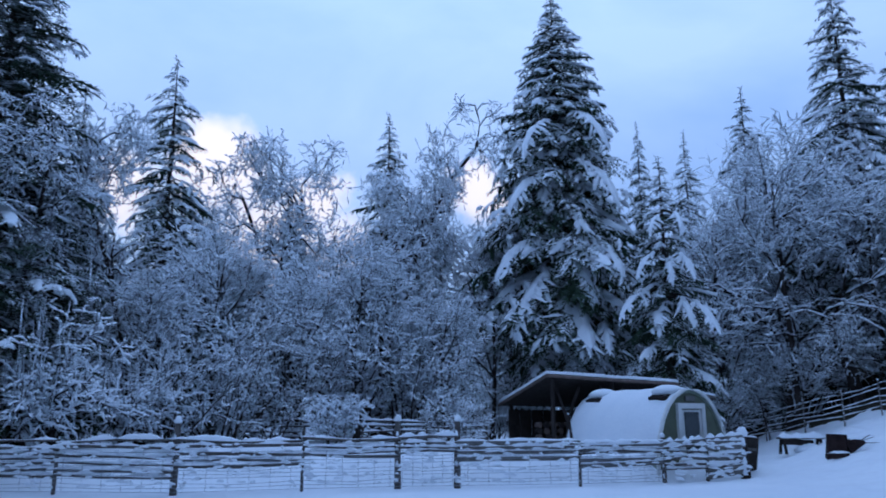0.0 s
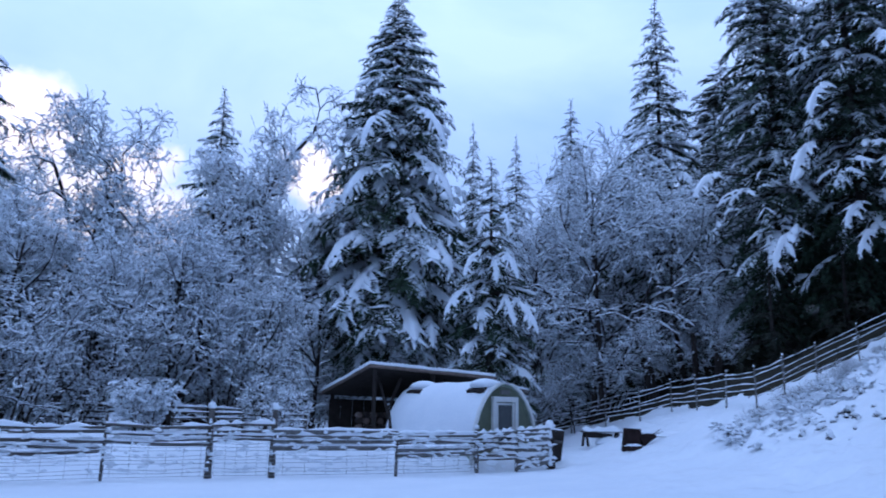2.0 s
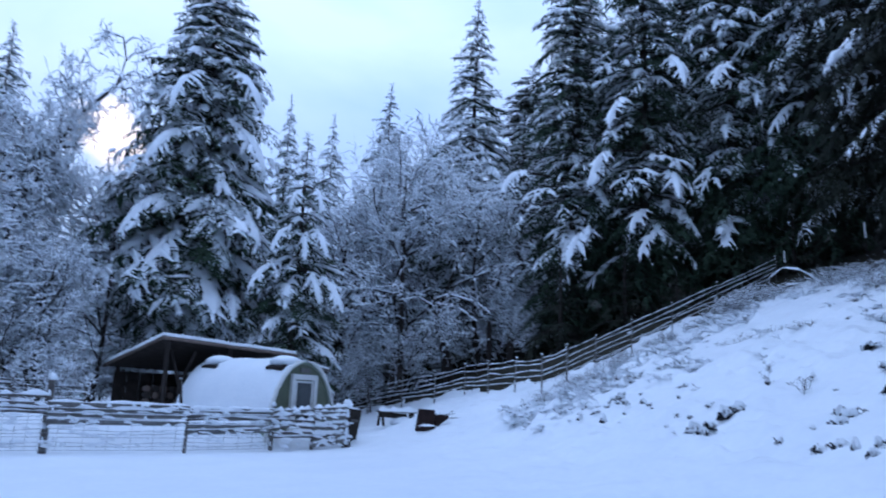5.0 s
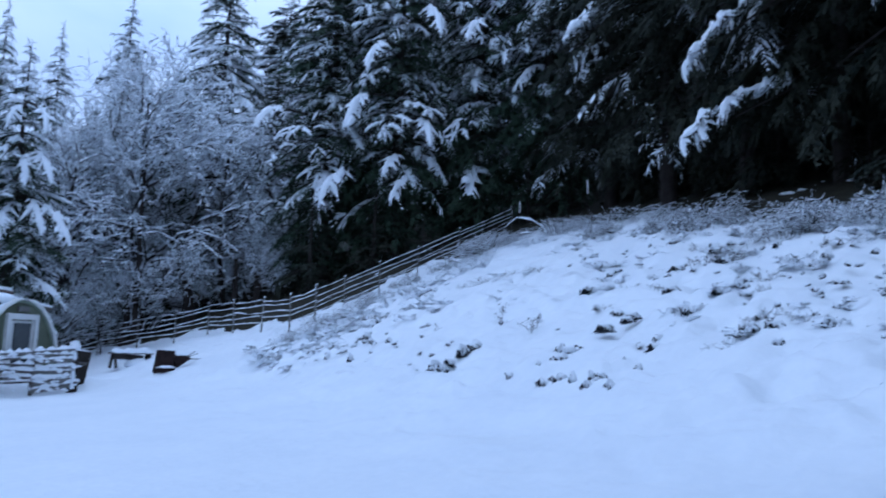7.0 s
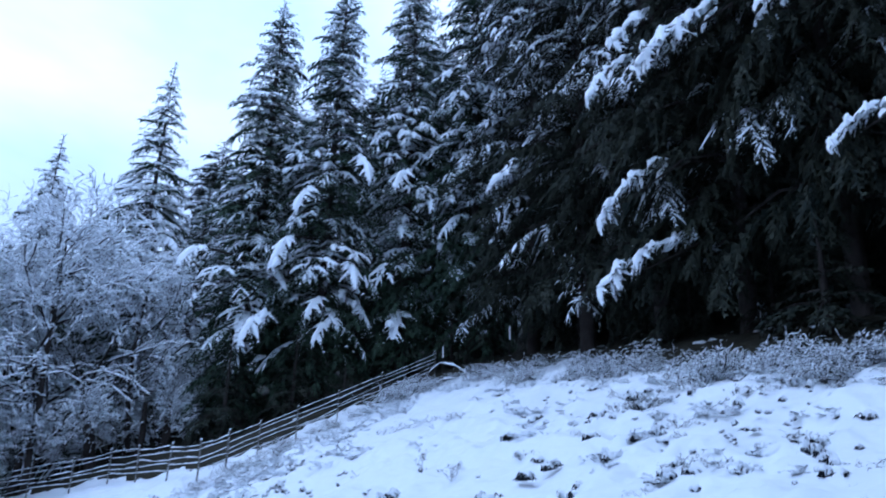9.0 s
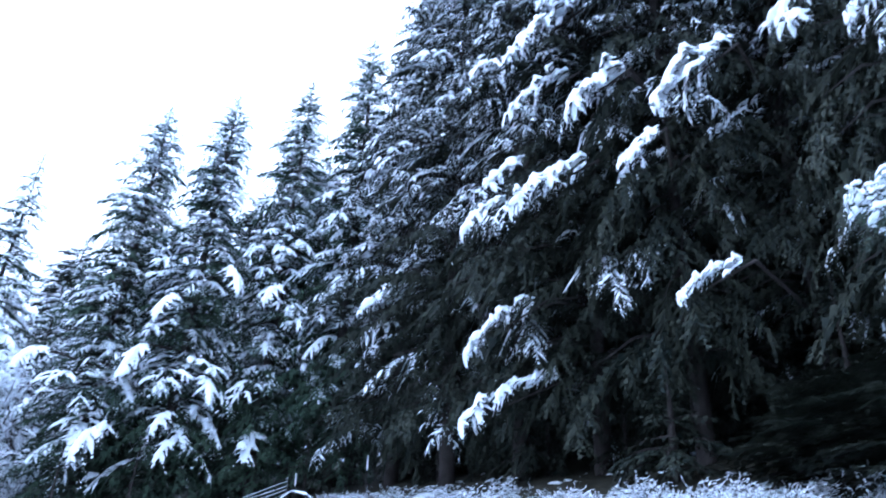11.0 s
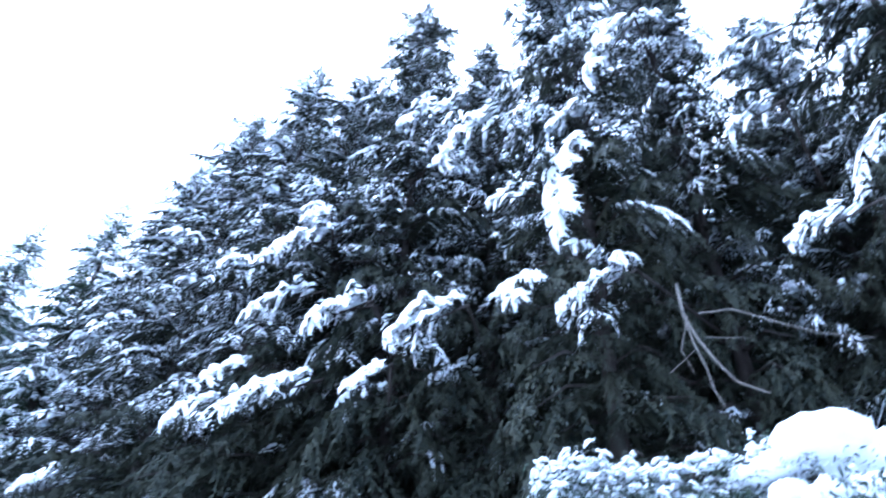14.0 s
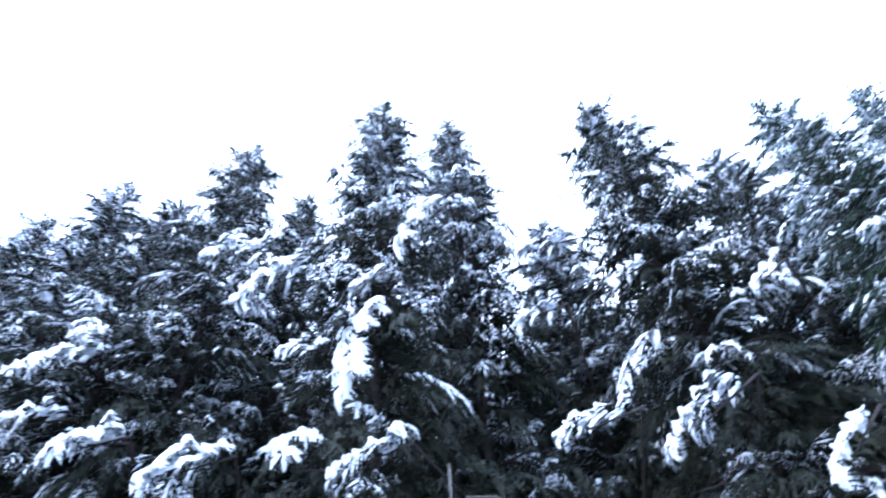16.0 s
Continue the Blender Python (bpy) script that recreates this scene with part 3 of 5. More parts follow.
FIR_GREAT = conifer_parts(1, 22.0, 4.0, 6.6, FIR_FAR, TIPS_FAR, gap=0.44, whorl=10, lift_low=-26, lift_top=-6, snow=0.5, heavy=0.36, power=0.85, ragged=0.7, tuck=0.5, heap=0.3)
FIR_SMALL = conifer_parts(2, 12.0, 1.6, 2.9, FIR_FAR, TIPS_FAR, gap=0.46, whorl=7, lift_low=-22, lift_top=2, snow=0.3, heavy=0.36, power=0.85, ragged=0.7)
FIR_FROST = conifer_parts(3, 20.0, 1.5, 4.8, FIR_FAR, TIPS_FAR, gap=0.60, whorl=7, lift_low=-18, lift_top=2, snow=0.5, heavy=0.42, power=0.75, ragged=0.7, heap=0.2)
FIR_LEFT = conifer_parts(4, 17.0, 1.2, 3.9, FIR_FAR, TIPS_FAR, gap=0.55, whorl=7, lift_low=-28, lift_top=-10, snow=0.5, heavy=0.34, power=0.62, ragged=0.35)
DARK_A = conifer_parts(5, 26.0, 1.6, 3.9, HEMLOCK_FAR, TIPS_FAR, gap=0.52, whorl=8, lift_low=-6, lift_top=12, snow=0.40, heavy=0.27, power=0.55, bare_low=0.25, ragged=0.45, heap=0.35)
DARK_B = conifer_parts(6, 30.0, 2.2, 5.4, HEMLOCK_NEAR, TIPS_NEAR, gap=0.72, whorl=7, lift_low=-4, lift_top=16, snow=0.84, heavy=0.22, power=0.45, bare_low=0.42, ragged=0.45, heap=0.4)
DARK_C = conifer_parts(7, 34.0, 3.0, 6.6, HEMLOCK_NEAR, TIPS_NEAR, gap=0.74, whorl=7, lift_low=-4, lift_top=16, snow=0.84, heavy=0.22, power=0.40, bare_low=0.75, ragged=0.45, heap=0.4)
DARK_D = conifer_parts(27, 34.0, 4.0, 6.2, HEMLOCK_NEAR, TIPS_NEAR, gap=0.74, whorl=7, lift_low=-4, lift_top=16, snow=0.84, heavy=0.24, power=0.42, bare_low=0.8, ragged=0.45, heap=0.4)
DARK_E = conifer_parts(18, 34.0, 3.0, 6.6, HEMLOCK_NEAR, TIPS_NEAR, gap=0.72, whorl=7, lift_low=-4, lift_top=16, snow=0.84, heavy=0.24, power=0.40, bare_low=0.85, ragged=0.45, heap=0.4)
DEEP = conifer_parts(8, 26.0, 2.0, 4.6, DEEP_BOUGH, TIPS_FAR, gap=0.70, whorl=8, snow=0.3, heavy=0.3, power=0.5, bare_low=0.5)
PALE = conifer_parts(9, 20.0, 1.0, 4.6, DEEP_BOUGH, TIPS_FAR, gap=1.0, whorl=7, snow=0.4, heavy=0.5, power=0.7)
UNDER = conifer_parts(10, 13.0, 0.4, 4.2, DEEP_BOUGH, TIPS_FAR, gap=0.48, whorl=8, snow=0.02, heavy=0.0, power=0.45)


def bulk_top(me):
    """The height under which nearly all of a crown lies."""
    co = np.empty(len(me.vertices) * 3, np.float32)
    me.vertices.foreach_get("co", co)
    return float(np.quantile(co[2::3], 0.994))


def crown_shift(me):
    """How far the upper crown stands off the foot."""
    co = np.empty(len(me.vertices) * 3, np.float32)
    me.vertices.foreach_get("co", co)
    co = co.reshape(-1, 3)
    return co[co[:, 2] > np.quantile(co[:, 2], 0.6), :2].mean(0).tolist()


def stand(name, meshes, needles, label, az, d, el, turn, r, group="", lean=(0, 0)):
    return conifer(name, meshes, needles, label, spot(az, d), turn, (r, r, height_to(az, d, el) / top_of(meshes)), lean, group)


GREAT = stand("great_fir", FIR_GREAT, NEEDLES, "tall pointed fir laden with snow behind the shed", 9.0, 35, 31.6, 47, 1.0)
YOUNG = stand("young_fir", FIR_SMALL, NEEDLES, "young fir with thick snow on drooping boughs", 16.6, 32, 19.5, 80, 1.0)
stand("ragged_fir", FIR_LEFT, NEEDLES, "ragged fir with gaps between snowy boughs", -20.4, 33, 25.8, 10, 1.0)
for i, (az, d, el, r, kind) in enumerate([(-31.8, 28, 31, 1.25, 2), (-26.4, 31, 22.8, 0.8, 1), (-28.6, 28, 17, 0.9, 2), (-33.5, 26, 20, 1, 2), (-16.8, 36, 13.5, 0.8, 2), (-4.3, 38, 23.2, 0.75, 0), (15.1, 44, 21.9, 0.5, 0), (18.5, 46, 20.9, 0.55, 0), (22.8, 44, 23.4, 0.75, 0), (29.4, 44, 29.8, 0.95, 0), (-36, 27, 27, 1, 1), (-42, 30, 28, 1, 0), (33.2, 46, 22, 0.8, 0), (21, 46, 16, 0.8, 2), (26, 47, 18, 0.8, 2)]):
    stand("fir", (FIR_FROST, FIR_LEFT, DARK_A)[kind], NEEDLES, "snow-dusted fir standing in the wood" if kind < 2 else "dark fir with a little snow in the wood", az, d, el, 47 * i, r, "firs in the wood")
HEMLOCKS = []
for i, (az, d, el, kind, r) in enumerate([
        (37.2, 37, 35.3, 0, 1.0), (42.4, 36, 37.4, 0, 0.95), (48.6, 37, 39.6, 0, 0.95), (53.9, 36, 43.2, 0, 1.0), (58.5, 33, 47.5, 1, 0.85), (62.5, 29, 52.5, 1, 0.9),
        (68, 26, 57, 1, 0.85), (74, 24.5, 57, 2, 0.75), (81, 23, 62.5, 2, 0.75), (90, 23, 60, 3, 0.75), (100.5, 18.5, 67.3, 3, 0.75), (111.5, 21, 65.8, 3, 0.75), (123, 23, 57, 4, 0.72),
        (135, 19, 63.5, 4, 0.75), (145, 22, 56, 4, 0.72), (153.5, 19, 57, 0, 1.1), (161, 20, 53.5, 0, 1.1), (172, 22, 50, 0, 1.1)]):
    HEMLOCKS.append((az, stand("hemlock", (DARK_A, DARK_B, DARK_C, DARK_D, DARK_E)[kind], DARK_NEEDLES, "dark drooping hemlock with snow on its bough tips", az, d, el, 61 * i, r, "hemlocks at the wood's edge")))
for i, (az, d, el) in enumerate([(34, 52, 25), (40, 50, 28), (46, 46, 31), (51, 46, 34), (57, 42, 38), (66, 34, 42), (72, 32, 45), (77.5, 28, 46), (86, 28, 48), (95, 27, 50), (106, 26, 52), (117, 27, 50), (129, 27, 48), (140, 28, 44), (157, 34, 42), (84, 36, 45), (101, 36, 47), (113, 36, 45), (111, 29, 46), (123, 30, 46), (135, 30, 44), (146, 30, 42), (128, 37, 40), (118, 33, 47), (141, 36, 40), (126, 30, 50), (131, 33, 50), (119, 30, 52), (90, 31, 46), (78, 38, 42)]):
    stand("hemlock", DEEP, DARK_NEEDLES, "dark hemlock in the wood, behind the yard an unseen light blocker", az, d, el, 83 * i, 1.0, "hemlocks in the wood")
# unseen hemlocks added behind the eye to cut light on the wood's front
for i in range(15):
    stand("hemlock", DEEP, DARK_NEEDLES, "dark hemlock in the wood, behind the yard an unseen light blocker", 182 + 9.6 * i, 24 + 3 * (i % 3), 47 - 5 * (i % 2), 53 * i, 1.25, "hemlocks in the wood")
for i, (az, d, el) in enumerate([(64, 33, 19), (71, 30, 22), (79, 29, 24), (97.2, 17.6, 20), (101.8, 16.8, 23), (107.5, 17.2, 25), (92.5, 19.0, 18), (84, 27, 25), (88.5, 25.5, 27), (92.5, 27, 27), (96.5, 25, 29), (99.5, 27.5, 27), (103, 25, 30), (107, 26, 30), (111, 27, 29), (115.5, 26, 30), (120, 26, 30), (126, 27, 28), (133, 27, 28), (90, 33, 26), (98, 34, 26), (106, 34, 27), (114, 34, 27)]):
    stand("shaded_hemlock", UNDER, DARK_NEEDLES, "young hemlock in deep shade with hardly any snow", az, d, el, 71 * i, 1.0, "shaded young hemlocks")
rng = np.random.default_rng(76)
for i in range(34):
    az = -38 + 74 * (i / 34) ** 1.25 + rng.uniform(-1, 1)
    stand("far_fir", PALE if i % 3 else DEEP, NEEDLES, "distant fir white with snow", az, rng.uniform(52, 72), rng.uniform(10.0, 14.0), 83 * i, 1.2, "distant firs")

OAK_A = bare_parts(depth=1.5, chance=0.95, seed=11, tall=15, girth=0.22, counts=(12, 8, 7, 4), gnarl=0.52, spread=0.22, up=0.0, trunk_part=0.76, first=0.32, droop_tips=0.05)
OAK_B = bare_parts(depth=1.5, chance=0.95, seed=12, tall=14, girth=0.20, counts=(12, 8, 7, 4), gnarl=0.54, spread=0.23, up=0.0, stem_lean=0.2, trunk_part=0.74, first=0.32, droop_tips=0.05)
ALDER = bare_parts(depth=0.65, chance=0.65, seed=13, tall=15, girth=0.15, counts=(14, 6, 5, 3), gnarl=0.16, spread=0.34, trunk_part=0.85, first=0.12)
SPREADING = bare_parts(depth=1.9, chance=0.95, seed=19, tall=13, girth=0.17, counts=(20, 7, 5, 3), gnarl=0.20, spread=0.36, trunk_part=0.92, first=0.2, up=0.05, droop_tips=0.06)
BUSH = bare_parts(depth=1.15, chance=0.75, seed=14, tall=3.6, girth=0.03, counts=(5, 4, 2), gnarl=0.24, spread=0.45, stems=9, trunk_part=0.75, stem_lean=0.45, first=0.1)
BUSH_B = bare_parts(depth=1.15, chance=0.75, seed=15, tall=2.4, girth=0.022, counts=(5, 4, 2), gnarl=0.25, spread=0.5, stems=9, trunk_part=0.75, stem_lean=0.6, first=0.1)

for i, (az, d, el, kind, r) in enumerate([(-12.2, 33, 20.6, 1, 1.0), (-8, 36, 15, 3, 0.75), (-14.5, 34, 17.5, 0, 0.85), (0.0, 34, 22.6, 0, 0.95), (-2.5, 33, 19, 1, 0.9), (-5.5, 31, 13.5, 3, 0.65), (-16.5, 31, 14, 3, 0.65), (3.0, 35, 15, 3, 0.65), (-10.6, 30, 11.5, 3, 0.55), (-20.5, 29, 11, 3, 0.55), (0.5, 31, 10, 3, 0.5), (-24.8, 29, 21.0, 1, 0.7), (-29, 26, 20.5, 0, 0.6),
                                          (25.0, 38, 20.0, 3, 1.0), (20.6, 41, 16, 3, 0.8), (29.6, 40, 16.5, 3, 0.85), (31.5, 42, 19, 2, 1), (23.0, 43, 20.5, 1, 0.7), (-18, 40, 15, 3, 0.9), (6, 43, 13, 3, 0.9), (-34, 26, 19, 1, 1), (19, 42, 16, 2, 1), (33.8, 41, 14, 2, 0.8), (28.5, 40, 15, 2, 0.9)]):
    meshes = (OAK_A, OAK_B, ALDER, SPREADING)[kind]
    z = height_to(az, d, el) / bulk_top(meshes[1])
    # the crown leans off the foot of the trunk: set the foot so that the crown stands where it is seen
    foot = spot(az, d) - Matrix.Rotation(radians(77 * i), 3, "Z") @ Vector((*crown_shift(meshes[1]), 0)) * r
    foot.z = float(ground_z(foot.x, foot.y))
    bare_tree("bare_tree", meshes, "leafless tree with snow along every branch", "bare tree", foot, 77 * i, (r, r, z), group="bare trees")
rng = np.random.default_rng(77)
for i in range(34):
    az = -40 + 76 * i / 34 + rng.uniform(-1, 1)
    d = rng.uniform(27, 36) if az < 3 else rng.uniform(33, 41) if az < 20 else rng.uniform(38.5, 44)
    s = rng.uniform(0.8, 1.5)
    bare_tree("bush", BUSH if i % 2 else BUSH_B, "snow-covered leafless thicket bush", "bush", spot(az, d), rng.uniform(0, 360), (s, s, s * rng.uniform(0.9, 1.3)), group="thicket bushes")


# ---------------------------------------------------------------- boughs that stand out from their trees
def bough(tree, needles, fine, root, tip, wide, seed, load=1.0):
    """One long bough under a full load of snow, from its root at the trunk to its tip."""
    rng = np.random.default_rng(seed)
    root, tip = np.asarray(root, float), np.asarray(tip, float)
    length = float(np.linalg.norm(tip - root))
    if fine:
        needle, snow, _ = spread_bough(rng, max(6, int(length / 0.28)), 5, 5, 0.42, 1.1 * wide / length, 0.55, rise=0.22, thick=min(0.16, 0.30 / length), fat=1.1)
    else:
        needle, snow, _ = bough_shape(rng, max(8, int(length / 0.28)), 5, 0.42, 1.15 * wide / length, 0.6, rise=0.22, thick=min(0.04, 0.10 / length))
    # turn the chord of the shape onto the line from root to tip
    end = np.array((1 - 0.042, 0, 0.22 - 0.42))
    size = length / np.linalg.norm(end)
    out_x = unit((tip - root) * (1, 1, 0))
    across = np.cross((0, 0, 1.0), out_x)
    pitch = math.atan2(tip[2] - root[2], math.hypot(*(tip - root)[:2])) - math.atan2(end[2], end[0])
    x = out_x * math.cos(pitch) + np.array((0, 0, math.sin(pitch)))
    z = np.cross(x, across)
    one = lambda a: np.array([a])
    fronds = stamp("bough", [needle], one(root), one(x), one(across), one(z), one(size), one(size), one(size), rng, False)
    caps = stamp("snow", [snow], one(root + (0, 0, 0.03)), one(x), one(across), one(z), one(size), one(size), one(size), rng, True)
    m = max(2, int(load * length / 0.6))
    c = np.clip((np.arange(m) + rng.uniform(0.2, 0.8, m)) / m, 0.25, 0.92)
    o = root + size * (c[:, None] * (1 - 0.042 * c[:, None]) * x + (0.22 * c - 0.42 * c ** 2.1)[:, None] * z)
    hx = unit((tip - root) + across * rng.normal(0, 0.3, m)[:, None] * length - np.array((0, 0, 1.0)) * (length * 0.35 * c)[:, None])
    hl, hw = wide * rng.uniform(0.6, 1.2, m), wide * rng.uniform(0.28, 0.6, m)
    hy = unit(np.cross(np.array((0, 0, 1.0)) + rng.normal(0, 0.08, hx.shape), hx))
    o = o - hx * (hl / 2)[:, None] + across * (rng.normal(0, 0.14, m) * wide)[:, None] + (0, 0, 0.02)
    caps = joined(caps, stamp("heaps", CLUMPS, o, hx, hy, np.cross(hx, hy), hl, hw, hw * rng.uniform(0.30, 0.44, m), rng, True))
    ob = tagged(part("bough", fronds, needles, tree), kind="stuff")
    ob.matrix_parent_inverse = tree.matrix_basis.inverted()
    tagged(part("snow", caps, SNOW, ob, "heavy load of snow"), kind="stuff")
    stem = tree.matrix_basis.translation
    inner = np.array((stem.x, stem.y, root[2] + 0.15 * length))
    part("limb", Build().tube([inner, root, root * 0.4 + tip * 0.6], [0.07, 0.05, 0.02], 5), BARK, ob)


def seen(az, el, d):
    return (d * math.sin(radians(az)), d * math.cos(radians(az)), EYE + d * math.tan(radians(el)))


# tip (compass angle, elevation), root (the same), width of the spray
for i, (ta, te, ra, re, w) in enumerate([
        (63.3, 15.3, 72.0, 19.0, 0.75), (63.8, 20.6, 70.3, 24.6, 0.65), (67.2, 31.4, 74.9, 34.6, 0.9), (63.2, 29.5, 67.4, 32.0, 0.6), (73.0, 39.0, 78.4, 40.4, 0.8), (80.2, 38.0, 87.8, 41.0, 0.95), (77.6, 34.4, 80.9, 36.3, 0.6), (80.2, 23.7, 86.3, 26.2, 0.6), (55.2, 23.2, 60.9, 25.8, 0.9),
        (66.6, 41.7, 74.9, 45.5, 0.8), (67.0, 38.2, 73.7, 41.0, 0.6), (92.4, 41.0, 94.0, 43.2, 0.6), (90.0, 48.8, 95.0, 49.0, 0.5), (96.6, 40.3, 104.4, 42.6, 0.6),
        (84.0, 51.5, 93.0, 55.2, 0.75), (97.6, 53.8, 102.8, 54.3, 0.7), (72.7, 38.2, 78.3, 40.8, 0.75), (116.7, 50.2, 123.0, 50.8, 0.7), (117.8, 41.4, 126.8, 42.2, 0.6), (103.2, 56.7, 110.8, 60.0, 0.75), (118.8, 55.3, 127.4, 55.0, 0.6), (128.5, 51.0, 133.9, 51.6, 0.55), (97.7, 46.3, 101.0, 52.6, 0.55), (127.6, 38.6, 137.7, 41.5, 0.75), (138.8, 33.2, 144.6, 36.4, 0.7), (141.5, 46.5, 145.5, 47.2, 0.6),
        (79.1, 54.0, 87.3, 55.7, 0.8), (65.2, 33.0, 68.7, 34.8, 0.66), (70.2, 45.9, 72.8, 46.6, 0.52), (98.7, 59.4, 103.6, 59.6, 0.58), (57.8, 46.3, 61.6, 47.4, 0.61)]):
    d = float(np.interp(ta, [55, 63, 70, 77, 87, 100, 145], [29.5, 23.0, 19.3, 17.4, 15.8, 14.0, 13.8])) + 2.6 * max(0, te - 30) / 35
    tree = min(HEMLOCKS, key=lambda q: abs(q[0] - ra - 2))[1]
    bough(tree, DARK_NEEDLES, True, seen(ra, re, d + 0.9), seen(ta, te, d), (1.25 if ta < 110 else 0.95) * w, 200 + i)
for i, (ta, te, ra, re, w) in enumerate([(36.6, 10.4, 38.6, 13.2, 0.7), (38.6, 16.2, 40.0, 18.8, 0.65), (42.2, 11.0, 43.2, 12.8, 0.55), (45.0, 15.2, 44.0, 17.2, 0.55), (41.4, 12.9, 42.6, 14.4, 0.5), (31.6, 15.7, 34.0, 17.2, 0.6), (45.4, 23.2, 44.2, 25.0, 0.65), (39.8, 20.5, 41.2, 22.5, 0.6), (47.4, 22.9, 48.8, 24.2, 0.6)]):
    tree = min(HEMLOCKS, key=lambda q: abs(q[0] - ra))[1]
    bough(tree, DARK_NEEDLES, False, seen(ra, re, 34.5), seen(ta, te, 32.8), w, 240 + i, 0.8)
for i, (ta, te, ra, re, w) in enumerate([(5.6, 6.2, 8.6, 11.5, 0.95), (4.3, 10.6, 8.0, 14.0, 0.8), (10.2, 4.9, 9.6, 7.0, 0.5), (12.6, 5.0, 11.6, 7.4, 0.5), (13.6, 10.6, 10.4, 14.0, 0.8), (5.2, 15.6, 8.6, 18.6, 0.75), (13.2, 15.8, 10.0, 19.5, 0.7), (11.2, 8.6, 10.2, 12.2, 0.7), (12.6, 20.0, 10.0, 23.0, 0.55), (6.2, 19.6, 8.6, 22.5, 0.55)]):
    bough(GREAT, NEEDLES, False, seen(ra, re, 33.4), seen(ta, te, 31.6), w, 260 + i)
for i, (ta, te, ra, re, w) in enumerate([(13.0, 7.4, 15.6, 9.6, 0.5), (20.0, 6.2, 17.8, 8.8, 0.5), (15.6, 6.2, 16.4, 8.6, 0.5), (18.2, 6.8, 17.2, 9.2, 0.45), (18.6, 10.2, 17.3, 12.2, 0.42), (14.6, 10.4, 16.2, 12.4, 0.42), (16.9, 9.9, 16.9, 12.0, 0.42), (18.2, 13.4, 17.2, 15.2, 0.34), (15.5, 13.4, 16.5, 15.0, 0.34)]):
    bough(YOUNG, NEEDLES, False, seen(ra, re, 31.4), seen(ta, te, 30.2), w, 280 + i)


# ---------------------------------------------------------------- fences
def snow_strip(a, b, width, high, rng, n=7, gaps=0.0):
    """Snow lying along a rail from a to b."""
    out = Build()
    a, b = np.asarray(a, float), np.asarray(b, float)
    d = b - a
    s = unit(np.array((-d[1], d[0], 0.0)))
    v = []
    for i in range(n):
        u = i / (n - 1)
        k = rng.uniform(0.45, 1.15) * (0.3 if i in (0, n - 1) else 1)
        if rng.uniform() < gaps:
            k *= 0.15
        c = a + d * u
        w = width * (0.6 + 0.4 * k)
        for q, t in ((-0.5, -0.1), (-0.36, 0.7), (0, 1.0), (0.36, 0.7), (0.5, -0.1)):
            v.append(c + s * q * w + np.array((0, 0, t * high * k)))
    f = [(i * 5 + j, i * 5 + j + 1, i * 5 + j + 6, i * 5 + j + 5) for i in range(n - 1) for j in range(4)]
    return out.add(v, f)


def post(parent, x, y, tall, r, rng, capped=True, lean=0.02, material=None):
    z = float(ground_z(x, y))
    top = np.array((x + rng.normal(0, lean) * tall, y + rng.normal(0, lean) * tall, z + tall))
    ob = part("post", Build().tube([(x, y, z - 0.3), (x * 0.5 + top[0] * 0.5, y * 0.5 + top[1] * 0.5, z + tall * 0.5), top], [r * 1.1, r, r * 0.9], 7, 0.10, rng), material or OLD_WOOD, parent)
    if capped:
        part("snow_cap", Build().dome(top, r * 1.25, r * 1.25, r * 1.7, rng=rng), SNOW, ob, "rounded cap of snow", True)
    # snow stuck to the windward side
    for i in range(4):
        part("stuck_snow", Build().dome((x - r * 0.3, y - r * 0.85, z + tall * (0.12 + 0.22 * i)), r * 0.5, r * 0.3, r * rng.uniform(0.8, 2.2), 3, 6, rng, 0.3), SNOW, ob, "", True)
    return ob


def rail(parent, a, b, r, rng, snow=0.05, gaps=0.1, bow=0.03, material=None, flat=False):
    a, b = np.asarray(a, float), np.asarray(b, float)
    mid = (a + b) / 2 + np.array((0, 0, rng.normal(0, bow)))
    if flat:
        # a split plank on edge
        c, d = (a + b) / 2, b - a
        turn = Matrix.Rotation(math.atan2(d[1], d[0]), 3, "Z") @ Matrix.Rotation(-math.atan2(d[2], math.hypot(d[0], d[1])), 3, "Y") @ Matrix.Rotation(rng.normal(0, 0.12), 3, "X")
        r = rng.uniform(0.05, 0.075)
        ob = part("plank", Build().box(c, (float(np.linalg.norm(d)) * rng.uniform(0.92, 1.03), 0.035, 2 * r), turn), GREY_BOARD, parent)
        part("snow", snow_strip(a + (0, 0, r - 0.004), b + (0, 0, r - 0.004), 0.085, snow * rng.uniform(0.6, 1.0), rng, 13, gaps), SNOW, ob, "", True)
        return ob
    ob = part("rail", Build().tube([a, mid, b], [r * rng.uniform(0.7, 1.0), r, r * rng.uniform(0.7, 1.0)], 6, 0.08, rng), material or OLD_WOOD, parent)
    if snow:
        top = np.array((0, 0, r * 0.75))
        cap = Build()
        for p, q in ((a, mid), (mid, b)):
            s = snow_strip(p + top, q + top, r * 2.0 + 0.02, snow * rng.uniform(0.7, 1.2), rng, 6, gaps)
            cap.add(np.concatenate(s.v), s.f)
        part("snow", cap, SNOW, ob, "", True)
    return ob


